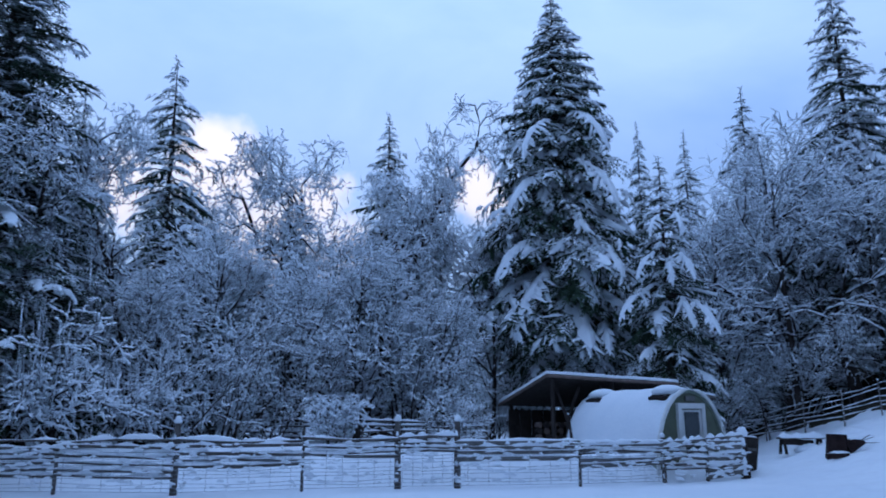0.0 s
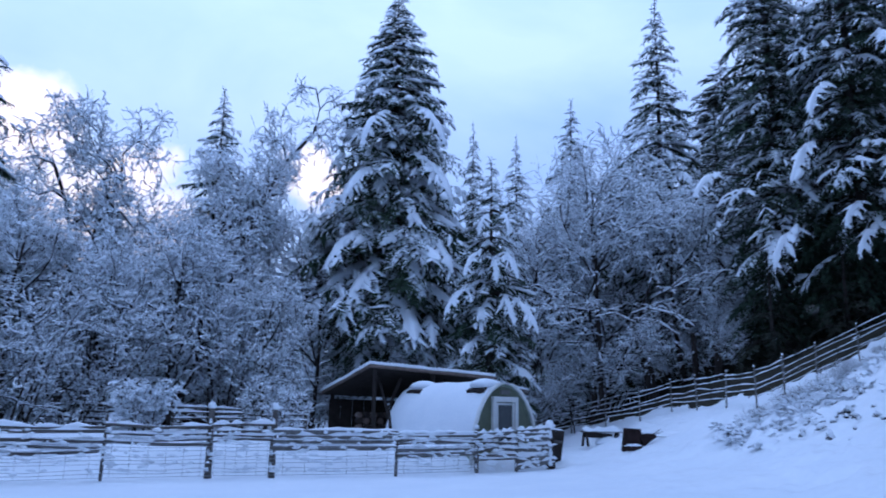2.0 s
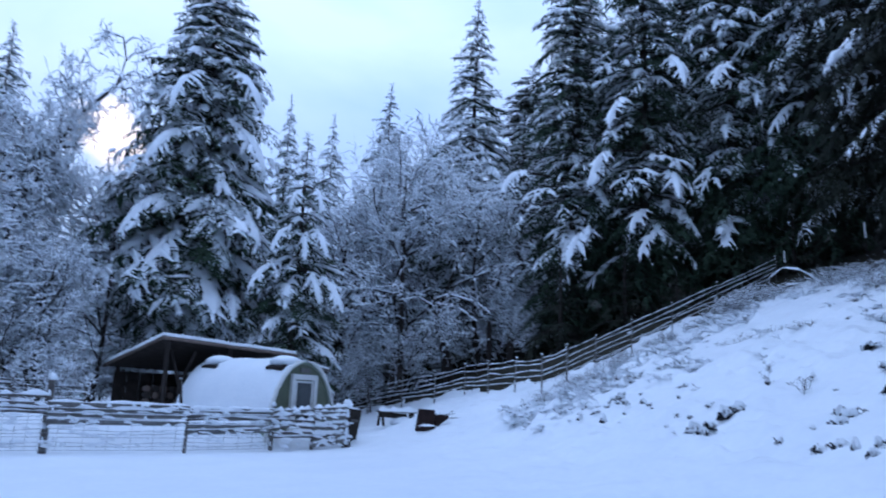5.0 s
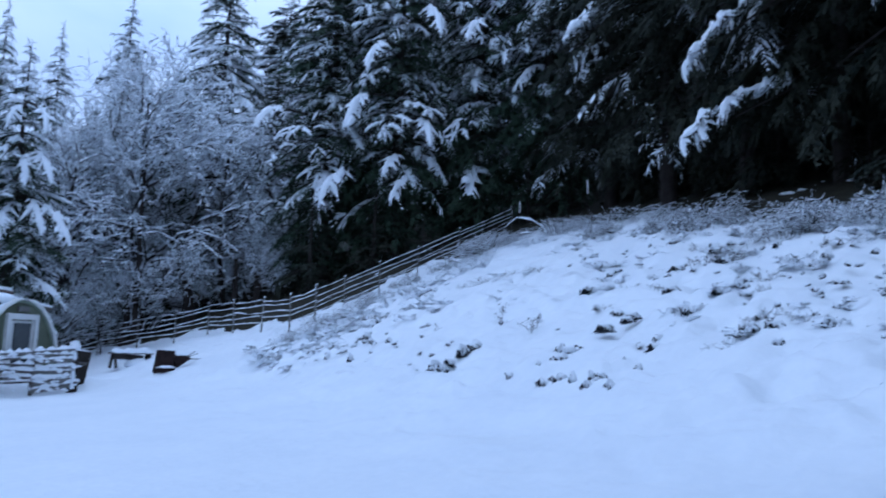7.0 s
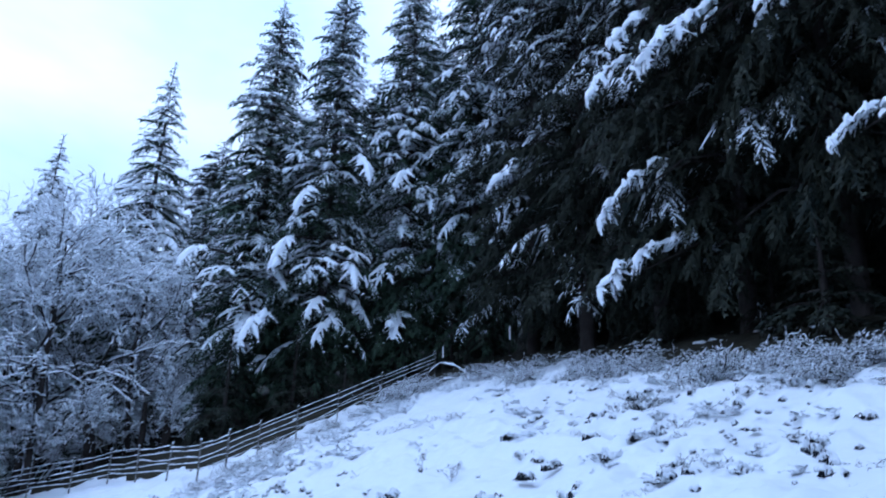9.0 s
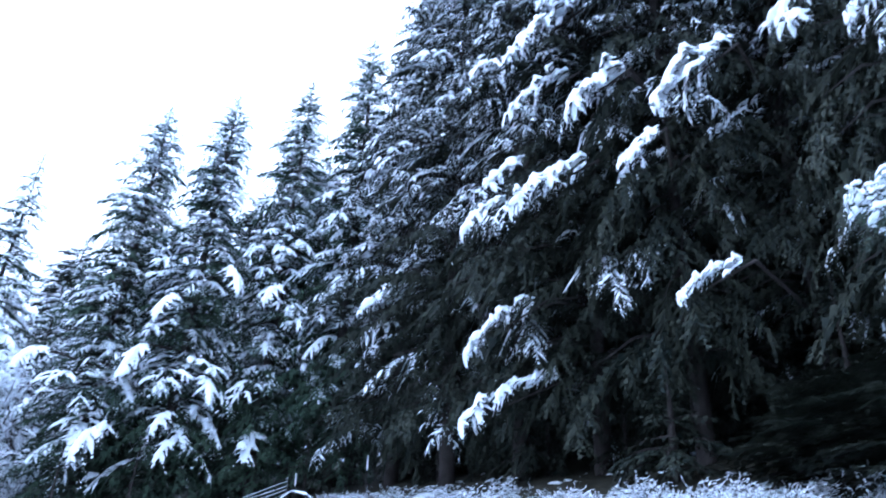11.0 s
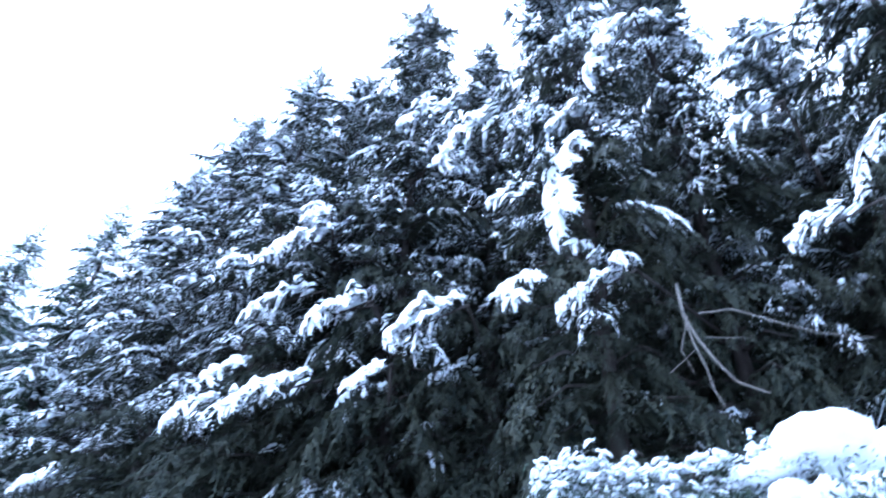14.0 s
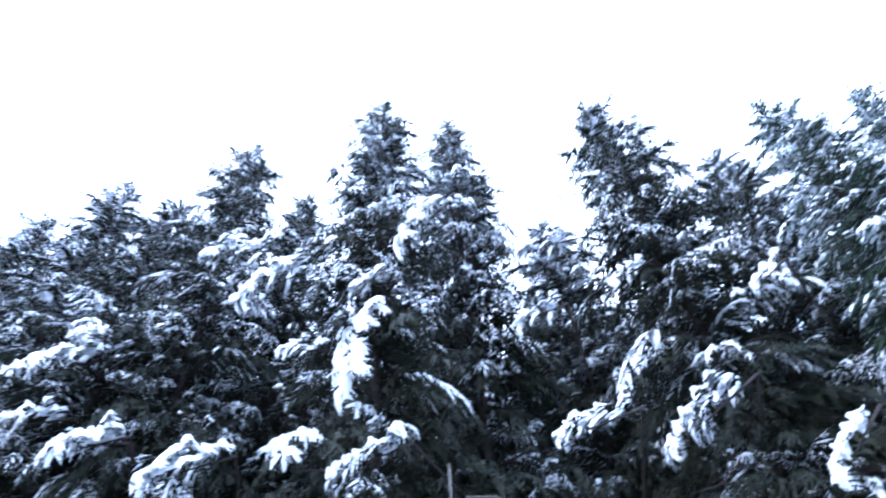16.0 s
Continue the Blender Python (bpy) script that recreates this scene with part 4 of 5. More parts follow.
def wires(parent, a, b, low, high, rows, cols, r=0.006, name="wire_mesh"):
    """Woven wire between two posts, frosted with snow."""
    a, b = np.asarray(a, float), np.asarray(b, float)
    net = Build()
    for i in range(rows):
        z = low + (high - low) * i / (rows - 1)
        m = (a + b) / 2 + np.array((0, 0, z - 0.03 * (i % 3)))
        net.tube([a + (0, 0, z), m, b + (0, 0, z)], r, 3)
    for i in range(cols):
        p = a + (b - a) * (i + 0.5) / cols
        net.tube([p + (0, 0, low), p + (0, 0, high)], r * 0.8, 3)
    return part(name, net, NET, parent, "")


def on_ground(x, y, lift=0.0):
    return np.array((x, y, float(ground_z(x, y)) + lift))


def front_fence():
    rng = np.random.default_rng(31)
    fence = tagged(new("front_fence"), "wire and split-rail fence with snow on every rail", "fence")
    line = [(-12.6, 19.5, 1.35, 0.05), (-9.4, 19.3, 1.3, 0.05), (-6.4, 19.0, 1.72, 0.085), (-3.55, 20.2, 1.55, 0.04), (-1.15, 20.95, 1.78, 0.085), (0.42, 21.25, 1.78, 0.085), (3.8, 21.8, 1.2, 0.045), (6.25, 22.3, 1.25, 0.06), (7.5, 22.4, 1.2, 0.05), (8.6, 22.45, 1.2, 0.13)]
    for x, y, t, r in line:
        post(fence, x, y, t, r, rng, r > 0.05, material=DARK_WOOD_SHADE if r > 0.1 else None)
    heights = {0: (1.24, 1.1, 0.97, 0.84, 0.7, 0.56, 0.4), 1: (1.24, 1.1, 0.97, 0.84, 0.71, 0.57, 0.42), 2: (1.25, 1.1, 0.96, 0.8, 0.66), 3: (1.25, 1.10, 0.96, 0.82), 4: (1.34, 1.18, 1.04, 0.92), 5: (1.18, 1.04, 0.92, 0.80), 6: (1.12, 1.02, 0.92, 0.82, 0.70, 0.58), 7: (1.12, 1.0, 0.86, 0.74, 0.62, 0.48, 0.34), 8: (1.12, 1.0, 0.88, 0.74, 0.6, 0.46, 0.32, 0.18)}
    for i in range(len(line) - 1):
        a, b = line[i], line[i + 1]
        for h in heights[i]:
            rail(fence, on_ground(a[0], a[1] - 0.08, h + rng.normal(0, 0.045)), on_ground(b[0], b[1] - 0.08, h + rng.normal(0, 0.045)), rng.uniform(0.03, 0.055), rng, 0.12, 0.28, flat=i >= 5 and rng.uniform() < 0.75)
        m = int(24 * math.hypot(b[0] - a[0], b[1] - a[1]))
        q = rng.uniform(size=m)
        o = np.column_stack([a[0] + (b[0] - a[0]) * q, a[1] + (b[1] - a[1]) * q - 0.13, rng.uniform(0.15, 1.2, m)])
        x = unit(np.column_stack([np.full(m, b[0] - a[0]), np.full(m, b[1] - a[1]), rng.normal(0, 0.2, m)]))
        y = unit(np.cross(np.tile((0, 0, 1.0), (m, 1)), x))
        k = rng.uniform(0.08, 0.34, m)
        tagged(part("clinging_snow", stamp("clinging_snow", CLUMPS, o, x, y, np.cross(x, y), k, np.full(m, 0.06), rng.uniform(0.03, 0.075, m), rng, True), SNOW, fence), kind="stuff")
        if i < 7:
            wires(fence, on_ground(a[0], a[1] - 0.14), on_ground(b[0], b[1] - 0.14), 0.08, 1.0, 10, 6, 0.006)
    return fence


def rail_fence(name, label, points, heights, seed, tall=1.3, r=0.035, post_r=0.05, material=None, load=0.08):
    rng = np.random.default_rng(seed)
    fence = tagged(new(name), label, "fence")
    for x, y in points:
        post(fence, x, y, tall, post_r, rng, material=material and GREY_BOARD)
    for (ax, ay), (bx, by) in zip(points, points[1:]):
        for h in heights:
            rail(fence, on_ground(ax, ay, h + rng.normal(0, 0.03)), on_ground(bx, by, h + rng.normal(0, 0.03)), r, rng, load, 0.05, 0.03, material)
    return fence


front_fence()
rail_fence("back_fence", "snowy pole fence at the back of the pen", [(-8.2, 29), (-5.2, 29.3), (-4.4, 29.4)], (0.3, 0.5, 0.7, 0.88), 32, 1.0)
rail_fence("back_fence", "snowy pole fence at the back of the pen", [(-3.0, 29.4), (-0.6, 29.6), (1.7, 29.8)], (0.3, 0.5, 0.68, 0.84), 33, 0.95)
AZ = [(20.0, 39.0), (22.4, 38.0), (24.8, 36.0), (27.2, 33.4), (29.4, 32.2), (31.1, 30.0), (33.0, 27.8), (35.0, 25.8), (36.8, 26.2), (38.8, 27.0), (41.4, 27.9), (44.2, 29.2), (47.3, 31.2), (51.2, 34.4)]
rail_fence("bank_fence", "snowy pole fence running past a gate up the bank", [tuple(spot(a, d))[:2] for a, d in AZ[:9]], (0.36, 0.56, 0.76, 0.96, 1.16), 34, 1.28, 0.008, 0.028, WIRE, 0.032)
rail_fence("bank_fence", "thin wire fence climbing the snowy bank", [tuple(spot(a, d))[:2] for a, d in AZ[8:]], (0.34, 0.52, 0.70, 0.88, 1.06), 35, 1.18, 0.005, 0.022, WIRE, 0.022)


# ---------------------------------------------------------------- hut and shed
def hut():
    """An arched hut with a boarded door end; its axis runs away from the door."""
    rng = np.random.default_rng(41)
    thing = tagged(new("arched_hut"), "small arched hut under thick snow with a white-framed door", "hut")
    w, tall, length = 2.5, 2.35, 4.0
    n = 14

    def arch(grow, y):
        return [((w / 2 + grow) * math.cos(math.pi * i / n), y, (tall + grow) * math.sin(math.pi * i / n) ** 0.85) for i in range(n + 1)]
    shell = Build()
    ys = (0.0, length)
    v = arch(0, ys[0]) + arch(0, ys[1]) + arch(-0.06, ys[0]) + arch(-0.06, ys[1])
    k = n + 1
    f = []
    for i in range(n):
        f += [(i, i + 1, k + i + 1, k + i), (2 * k + i, 3 * k + i, 3 * k + i + 1, 2 * k + i + 1), (i, 2 * k + i, 2 * k + i + 1, i + 1), (k + i, k + i + 1, 3 * k + i + 1, 3 * k + i)]
    shell.add(v, f)
    part("shell", shell, PLASTIC, thing)
    snow = Build()
    rows, m = 9, []
    for j in range(rows):
        y = -0.06 + (length + 0.12) * j / (rows - 1)
        edge = 0.02 if j in (0, rows - 1) else 0.10
        for i in range(1, n):
            a = math.pi * i / n
            g = edge + 0.03 * rng.uniform(-1, 1) * (edge > 0.05)
            m.append(((w / 2 + g) * math.cos(a), y, (tall + g) * math.sin(a) ** 0.85))
    q = n - 1
    snow.add(m, [(j * q + i, j * q + i + 1, (j + 1) * q + i + 1, (j + 1) * q + i) for j in range(rows - 1) for i in range(q - 1)])
    part("roof_snow", snow, SNOW, thing, "thick smooth blanket of snow", True)
    rim = Build()
    rim.tube(arch(0.03, -0.05), 0.055, 6)
    part("rim", rim, WHITE_PAINT, thing, "pale arched rim")
    end = Build()
    pts = arch(-0.05, 0.03)
    end.add(pts, [tuple(range(len(pts)))])
    back = arch(-0.05, 0.10)
    end.add(back, [tuple(reversed(range(len(back))))])
    part("end_wall", end, OLIVE, thing, "olive green panel end wall")
    rear = Build()
    pts = arch(-0.05, length - 0.03)
    rear.add(pts, [tuple(reversed(range(len(pts))))])
    part("rear_wall", rear, PLASTIC, thing)
    frame_ = Build()
    for c, s in (((-0.42, -0.02, 0.95), (0.12, 0.10, 1.9)), ((0.42, -0.02, 0.95), (0.12, 0.10, 1.9)), ((0, -0.02, 1.94), (0.96, 0.10, 0.14))):
        frame_.box(c, s)
    part("door_frame", frame_, WHITE_PAINT, thing, "white painted door frame")
    door = part("door", Build().box((0, 0.0, 0.93), (0.70, 0.05, 1.82)), WHITE_PAINT, thing, "white door with a dark pane")
    part("pane", Build().box((0, -0.04, 1.26), (0.50, 0.03, 1.05)), DARK_PANE, door, "dark glazed pane")
    vent = part("vent", Build().box((0, -0.02, 2.13), (0.34, 0.05, 0.12)), GREY_BOARD, thing)
    for y in (0.45, 3.25):
        # near-black box puts the shade below the hatch into its colour
        hatch = part("roof_hatch", Build().box((-0.60, y, tall - 0.16), (0.34, 0.62, 0.10), pose(0, 0, 0, 0, -24, 0)), DARK_WOOD_SHADE, thing, "roof hatch edge coloured dark for its shaded slit")
        part("hatch_snow", Build().dome((-0.30, y, tall - 0.06), 0.50, 0.44, 0.22, rng=rng, sides=14, rough=0.03), SNOW, hatch, "", True)
    # the left side wall faces west-south-west; the door end faces south-south-east
    thing.matrix_basis = pose(7.42, 23.3, 0.0, 0, 0, 27) @ Matrix.Diagonal((1.12, 1.10, 1.14, 1))
    return thing


hut()


def shed():
    rng = np.random.default_rng(42)
    thing = tagged(new("open_shed"), "open pole shed with a sloping snow-covered roof", "shed")
    # front left, front right, back right, back left corners of the roof
    c = np.array([(3.6, 26.6, 3.30), (8.25, 27.0, 3.02), (9.2, 31.2, 2.3), (2.25, 31.0, 2.42)])
    t = np.array((0, 0, 0.09))
    # roof colour is darkened to hold the shade on its underside
    part("roof", Build().add(np.concatenate([c, c + t]), [(0, 3, 2, 1), (4, 5, 6, 7), (0, 1, 5, 4), (1, 2, 6, 5), (2, 3, 7, 6), (3, 0, 4, 7)]), DARK_WOOD_SHADE, thing, "roof boards, darkened for the shade beneath")
    grid, k = [], 9
    for j in range(k):
        for i in range(k):
            u, w = i / (k - 1), j / (k - 1)
            p = (c[0] * (1 - u) + c[1] * u) * (1 - w) + (c[3] * (1 - u) + c[2] * u) * w
            edge = i in (0, k - 1) or j in (0, k - 1)
            grid.append(p + (0, 0, 0.094 + (rng.uniform(0.085, 0.115) if edge else rng.uniform(0.13, 0.16))))
    faces = [(j * k + i, j * k + i + 1, (j + 1) * k + i + 1, (j + 1) * k + i) for j in range(k - 1) for i in range(k - 1)]
    rim = list(range(k)) + [j * k + k - 1 for j in range(1, k)] + [(k - 1) * k + i for i in range(k - 2, -1, -1)] + [j * k for j in range(k - 2, 0, -1)]
    low = [grid[i] * (1, 1, 0) + (0, 0, grid[i][2] - 0.105) for i in rim]
    n0, m = len(grid), len(rim)
    faces += [(rim[i], n0 + i, n0 + (i + 1) % m, rim[(i + 1) % m]) for i in range(m)]
    part("roof_snow", Build().add(grid + low, faces), SNOW, thing, "even slab of snow", True)
    for a, b in ((c[0], c[1]), (c[0], c[3])):
        part("fascia", Build().tube([a + (0, -0.03, 0.02), b + (0, -0.03, 0.02)], 0.055, 4), FASCIA, thing)
    for u, w in ((0.06, 0.05), (0.5, 0.05), (0.95, 0.05), (0.06, 0.95), (0.5, 0.95), (0.95, 0.95)):
        p = (c[0] * (1 - u) + c[1] * u) * (1 - w) + (c[3] * (1 - u) + c[2] * u) * w
        part("pole", Build().tube([(p[0], p[1], -0.2), p], 0.08, 7, 0.1, rng), BARK, thing)
    for x in (4.35, 5.9):
        part("brace", Build().tube([(x, 27.1, 0.0), (x + 0.02, 27.1, 1.9), (x + 0.45, 27.15, 2.95)], [0.08, 0.07, 0.05], 7, 0.1, rng), BARK, thing)
        part("brace", Build().tube([(x + 0.02, 27.1, 1.75), (x - 0.38, 27.1, 3.0)], [0.06, 0.04], 7, 0.1, rng), BARK, thing)
    # wall boards in the roof's dark colour, which holds the interior's shade
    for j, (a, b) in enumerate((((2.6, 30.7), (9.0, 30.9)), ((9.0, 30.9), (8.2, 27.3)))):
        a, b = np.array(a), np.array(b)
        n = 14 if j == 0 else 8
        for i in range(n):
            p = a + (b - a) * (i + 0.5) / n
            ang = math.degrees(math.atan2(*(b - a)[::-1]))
            part("board", Build().box((p[0], p[1], 1.1), (np.linalg.norm(b - a) / n - 0.012, 0.03, 2.3), pose(0, 0, 0, 0, 0, ang)), DARK_WOOD_SHADE, thing)
    # lean-to on the right
    d = np.array([(8.1, 27.4, 2.88), (9.75, 27.7, 2.58), (10.0, 30.5, 2.3), (8.6, 30.8, 2.35)])
    part("annex_roof", Build().add(np.concatenate([d, d + t]), [(0, 3, 2, 1), (4, 5, 6, 7), (0, 1, 5, 4), (1, 2, 6, 5), (2, 3, 7, 6), (3, 0, 4, 7)]), OLD_WOOD, thing)
    e = d + (0, 0, 0.16)
    part("annex_snow", Build().add(np.concatenate([d + (0, 0, 0.094), e]), [(4, 5, 6, 7), (0, 1, 5, 4), (1, 2, 6, 5), (2, 3, 7, 6), (3, 0, 4, 7)]), SNOW, thing)
    part("pole", Build().tube([(9.6, 27.9, -0.2), (9.6, 27.9, 2.62)], 0.07, 7, 0.1, rng), OLD_WOOD, thing)
    return thing


shed()


def log_stack(x, y, rows, cols):
    rng = np.random.default_rng(43)
    stack = tagged(new("log_stack"), "stack of grey split logs inside the shed", "log pile")
    z = float(ground_z(x, y))
    for j in range(rows):
        for i in range(cols):
            r = rng.uniform(0.09, 0.13)
            p = (x + i * 0.25 + rng.normal(0, 0.02), y, z + 0.11 + j * 0.21)
            part("log", Build().tube([(p[0], p[1] - 0.3 + rng.normal(0, 0.05), p[2]), (p[0], p[1] + 0.5, p[2])], r, 7, 0.12, rng), FASCIA if (i + j) % 2 else BARK, stack)


log_stack(3.5, 28.2, 4, 9)


# ---------------------------------------------------------------- floor of the wood and its brush
def edge_distance(az):
    """How far the wood's edge stands from the eye, by compass angle."""
    return float(np.interp(az, [17, 22.4, 25, 27.2, 29.4, 31, 33, 35, 39, 44, 48, 53, 62, 70, 77, 87, 100, 130, 180], [41.5, 39.2, 37, 34.6, 33.4, 31.2, 29.2, 27.4, 28.4, 30.8, 32.4, 31.4, 26.5, 21.5, 19.0, 17.6, 15.5, 14.5, 16]))


def forest_floor():
    v, f = [], []
    azs, rows = np.arange(18, 186, 1.5), 16
    rng = np.random.default_rng(51)
    for a in azs:
        e = edge_distance(a) + rng.normal(0, 0.35)
        for j in range(rows):
            d = e + 60 * (j / (rows - 1)) ** 1.6
            p = spot(a, d)
            lift = 0.10 + 0.3 * min(1, j / 2) * abs(noise.noise(Vector((p.x * 0.3, p.y * 0.3, 1)))) if j else -0.25
            v.append((p.x, p.y, p.z + lift))
    f = [(i * rows + j, (i + 1) * rows + j, (i + 1) * rows + j + 1, i * rows + j + 1) for i in range(len(azs) - 1) for j in range(rows - 1)]
    ob = part("forest_floor", Build().add(v, f), LITTER, smooth=True)
    return tagged(ob, "bare brown needle litter under the dense trees", "forest floor", kind="structure")


LITTER = surface("needle_litter", (0.012, 0.012, 0.008), (0.045, 0.040, 0.025), 0.95, 2.0, 25.0, 0.8, depth=0.06, gloss=0.2)
forest_floor()

# low boughs and saplings in the shade, hardly touched by snow
SAPLING = conifer_parts(61, 3.2, 0.1, 1.5, DEEP_BOUGH, TIPS_FAR, gap=0.28, whorl=5, snow=0.03, heavy=0.02, power=0.5, ragged=0.4)
rng = np.random.default_rng(62)
for i in range(36):
    az = 36 + 140 * i / 36 + rng.uniform(-1.2, 1.2)
    d = edge_distance(az) + rng.uniform(1.5, 8.0)
    s = rng.uniform(0.6, 1.5)
    conifer("sapling", SAPLING, DARK_NEEDLES, "shaded evergreen sapling under the big trees", spot(az, d), rng.uniform(0, 360), (s, s, s * rng.uniform(0.8, 1.3)), group="saplings in the shade")

# snowy brush along the top of the bank
BRAMBLE = bare_parts(depth=0.5, chance=0.85, seed=63, tall=1.1, girth=0.009, counts=(6, 4), gnarl=0.3, spread=0.55, stems=13, trunk_part=0.8, stem_lean=0.8, first=0.05, up=-0.03)
for i in range(60):
    az = 35.5 + 60 * (i / 60) ** 1.25 + rng.uniform(-0.8, 0.8)
    d = edge_distance(az) + (rng.uniform(-2.4, 0.6) if az > 48 else rng.uniform(-3.4, -1.9))
    s = rng.uniform(0.6, 1.25) * (0.6 if az < 47 else 1)
    bare_tree("bramble", BRAMBLE, "low tangled bramble dusted with snow", "bramble bush", spot(az, d), rng.uniform(0, 360), (s, s, s * rng.uniform(0.7, 1.1)), group="brambles on the bank")


def tuft_parts(seed, blades, tall, spread):
    """A dark mop of dead grass bent downhill from under a heap of snow."""
    rng = np.random.default_rng(seed)
    grass = Build()
    for i in range(blades):
        a, r = np.pi + rng.normal(0, 0.9), rng.uniform(0.25, 0.8) * spread
        h = tall * rng.uniform(0.05, 0.5)
        c, s = math.cos(a), math.sin(a)
        o = np.array((rng.normal(0, 0.12) * spread, rng.normal(0, 0.36) * spread, -0.03))
        grass.tube([o, o + (c * r * 0.45, s * r * 0.45, h), o + (c * r, s * r, h * rng.uniform(-0.1, 0.5))], [0.017, 0.013, 0.005], 3)
    n = 6
    x = unit(np.column_stack([rng.normal(0, 0.35, n), np.ones(n), np.zeros(n)]))
    y = unit(np.cross(np.tile((0, 0, 1.0), (n, 1)), x))
    k = spread * rng.uniform(0.45, 1.0, n)
    o = np.column_stack([spread * rng.uniform(-0.12, 0.45, n), rng.uniform(-0.6, 0.6, n) * spread, rng.uniform(0.0, 0.2, n) * tall]) - x * (k / 2)[:, None]
    return grass.mesh("grass"), stamp("snow", CLUMPS, o, x, y, np.cross(x, y), k, k * rng.uniform(0.5, 0.8, n), tall * rng.uniform(0.2, 0.5, n), rng, True)


TUFTS = [tuft_parts(70 + i, k, h, w) for i, (k, h, w) in enumerate([(52, 0.22, 0.28), (36, 0.2, 0.22), (64, 0.27, 0.34), (26, 0.16, 0.22), (16, 0.13, 0.16)])]


def tuft(p, kind, s, turn, tall=1.0):
    grass, cap = TUFTS[kind]
    base = new("grass_tuft")
    tagged(part("grass", grass, DRY_GRASS, base), kind="stuff")
    tagged(part("snow", cap, GROUND_SNOW, base, "soft heaps of snow"), kind="stuff")
    base.matrix_basis = pose(p.x, p.y, p.z + 0.02, 0, -22, 0) @ pose(0, 0, 0, 0, 0, turn) @ Matrix.Diagonal((s, s, s * tall, 1))
    return tagged(base, "dead grass in a hollow between snow heaps", "grass tuft", "grass tufts on the bank")


rng = np.random.default_rng(71)
# the dark clumps that stand out on the bank: compass angle, distance
CLUMP_SPOTS = [(58.8, 15.8), (59.4, 15.1), (64.1, 17.9), (66.1, 17.9), (65.8, 19.2), (63.4, 14.8), (62.6, 14.0), (61.5, 13.6), (61.1, 13.2), (67.5, 13.0), (69.2, 12.8), (66.4, 12.9), (76.2, 13.4), (76.6, 13.0), (50.9, 13.5), (55.3, 14.1), (54.7, 14.4), (55.5, 12.4), (53.3, 12.6), (57.0, 12.1), (58.0, 11.6), (60.1, 12.3), (58.8, 19.8), (65.6, 15.6), (71.0, 12.9), (72.4, 12.5), (56.5, 18.5), (62.5, 16.4), (46.6, 15.4), (48.2, 16.2), (69.6, 18.3)]
for i, (az, d) in enumerate(CLUMP_SPOTS):
    for j in range(1 + (i % 3 > 0) + (i % 4 == 1)):
        p = spot(az + (0 if j == 0 else rng.normal(0, 1.1)), d + (0 if j == 0 else rng.normal(0, 0.35)))
        tuft(p, int(rng.choice([0, 1, 3])), rng.uniform(0.45, 0.9), rng.normal(-10, 60), rng.uniform(1.2, 2.2))
n = 0
while n < 330:
    az, u = 36 + 62 * rng.uniform(0, 1) ** 1.3, rng.uniform(0, 1)
    e = edge_distance(az) - 0.8 if az > 50 else float(np.interp(az, [36, 39, 44, 50], [25, 25.4, 27.2, 31]))
    low = float(np.interp(az, [30, 38, 45, 60, 70, 78, 98], [27, 19.5, 15.0, 12.8, 11.0, 9.5, 8.5]))
    p = spot(az, low + (e - low) * u)
    if noise.noise(Vector((p.x * 0.3, p.y * 0.3, 5.0))) < -0.2 or p.z < 0.4:
        continue
    tuft(p, int(rng.choice([1, 3, 4, 4, 4])), rng.uniform(0.3, 0.75), rng.normal(0, 80), rng.uniform(1.0, 2.0))
    n += 1
# low twigs buried in fluffy snow
FLUFF = [bare_parts(depth=2.8, chance=1.0, seed=164 + i, tall=t, girth=0.004, counts=(4, 1), gnarl=0.4, spread=0.6, stems=k, trunk_part=0.8, stem_lean=0.9, first=0.05, up=-0.02) for i, (t, k) in enumerate([(0.5, 6), (0.4, 6), (0.65, 7)])]
n = 0
while n < 170:
    az, u = 36 + 62 * rng.uniform(0, 1) ** 1.7, rng.uniform(0, 1)
    e = edge_distance(az) - 0.6 if az > 50 else float(np.interp(az, [36, 39, 44, 50], [25, 25.4, 27.2, 31]))
    low = float(np.interp(az, [30, 38, 45, 60, 70, 78, 98], [24, 21, 17.0, 14.5, 12.5, 10.5, 9.5]))
    p = spot(az, low + (e - low) * u ** (0.6 if az < 60 else 0.8))
    s = rng.uniform(0.5, 1.1)
    bare_tree("low_scrub", FLUFF[n % 3], "low scrub buried in fluffy snow", "scrub", p, rng.uniform(0, 360), (s, s, s * 0.5), group="snowy scrub on the bank")
    n += 1
for i in range(90):
    az = rng.uniform(33.5, 50)
    p = spot(az, float(np.interp(az, [35, 39, 44, 50], [24.6, 25.2, 27.2, 31])) - rng.uniform(0.0, 5.5) * rng.uniform(0.2, 1))
    s = rng.uniform(0.6, 1.5)
    bare_tree("low_scrub", FLUFF[i % 3], "low scrub buried in fluffy snow", "scrub", p, rng.uniform(0, 360), (s, s, s * 0.55), group="snowy scrub on the bank")


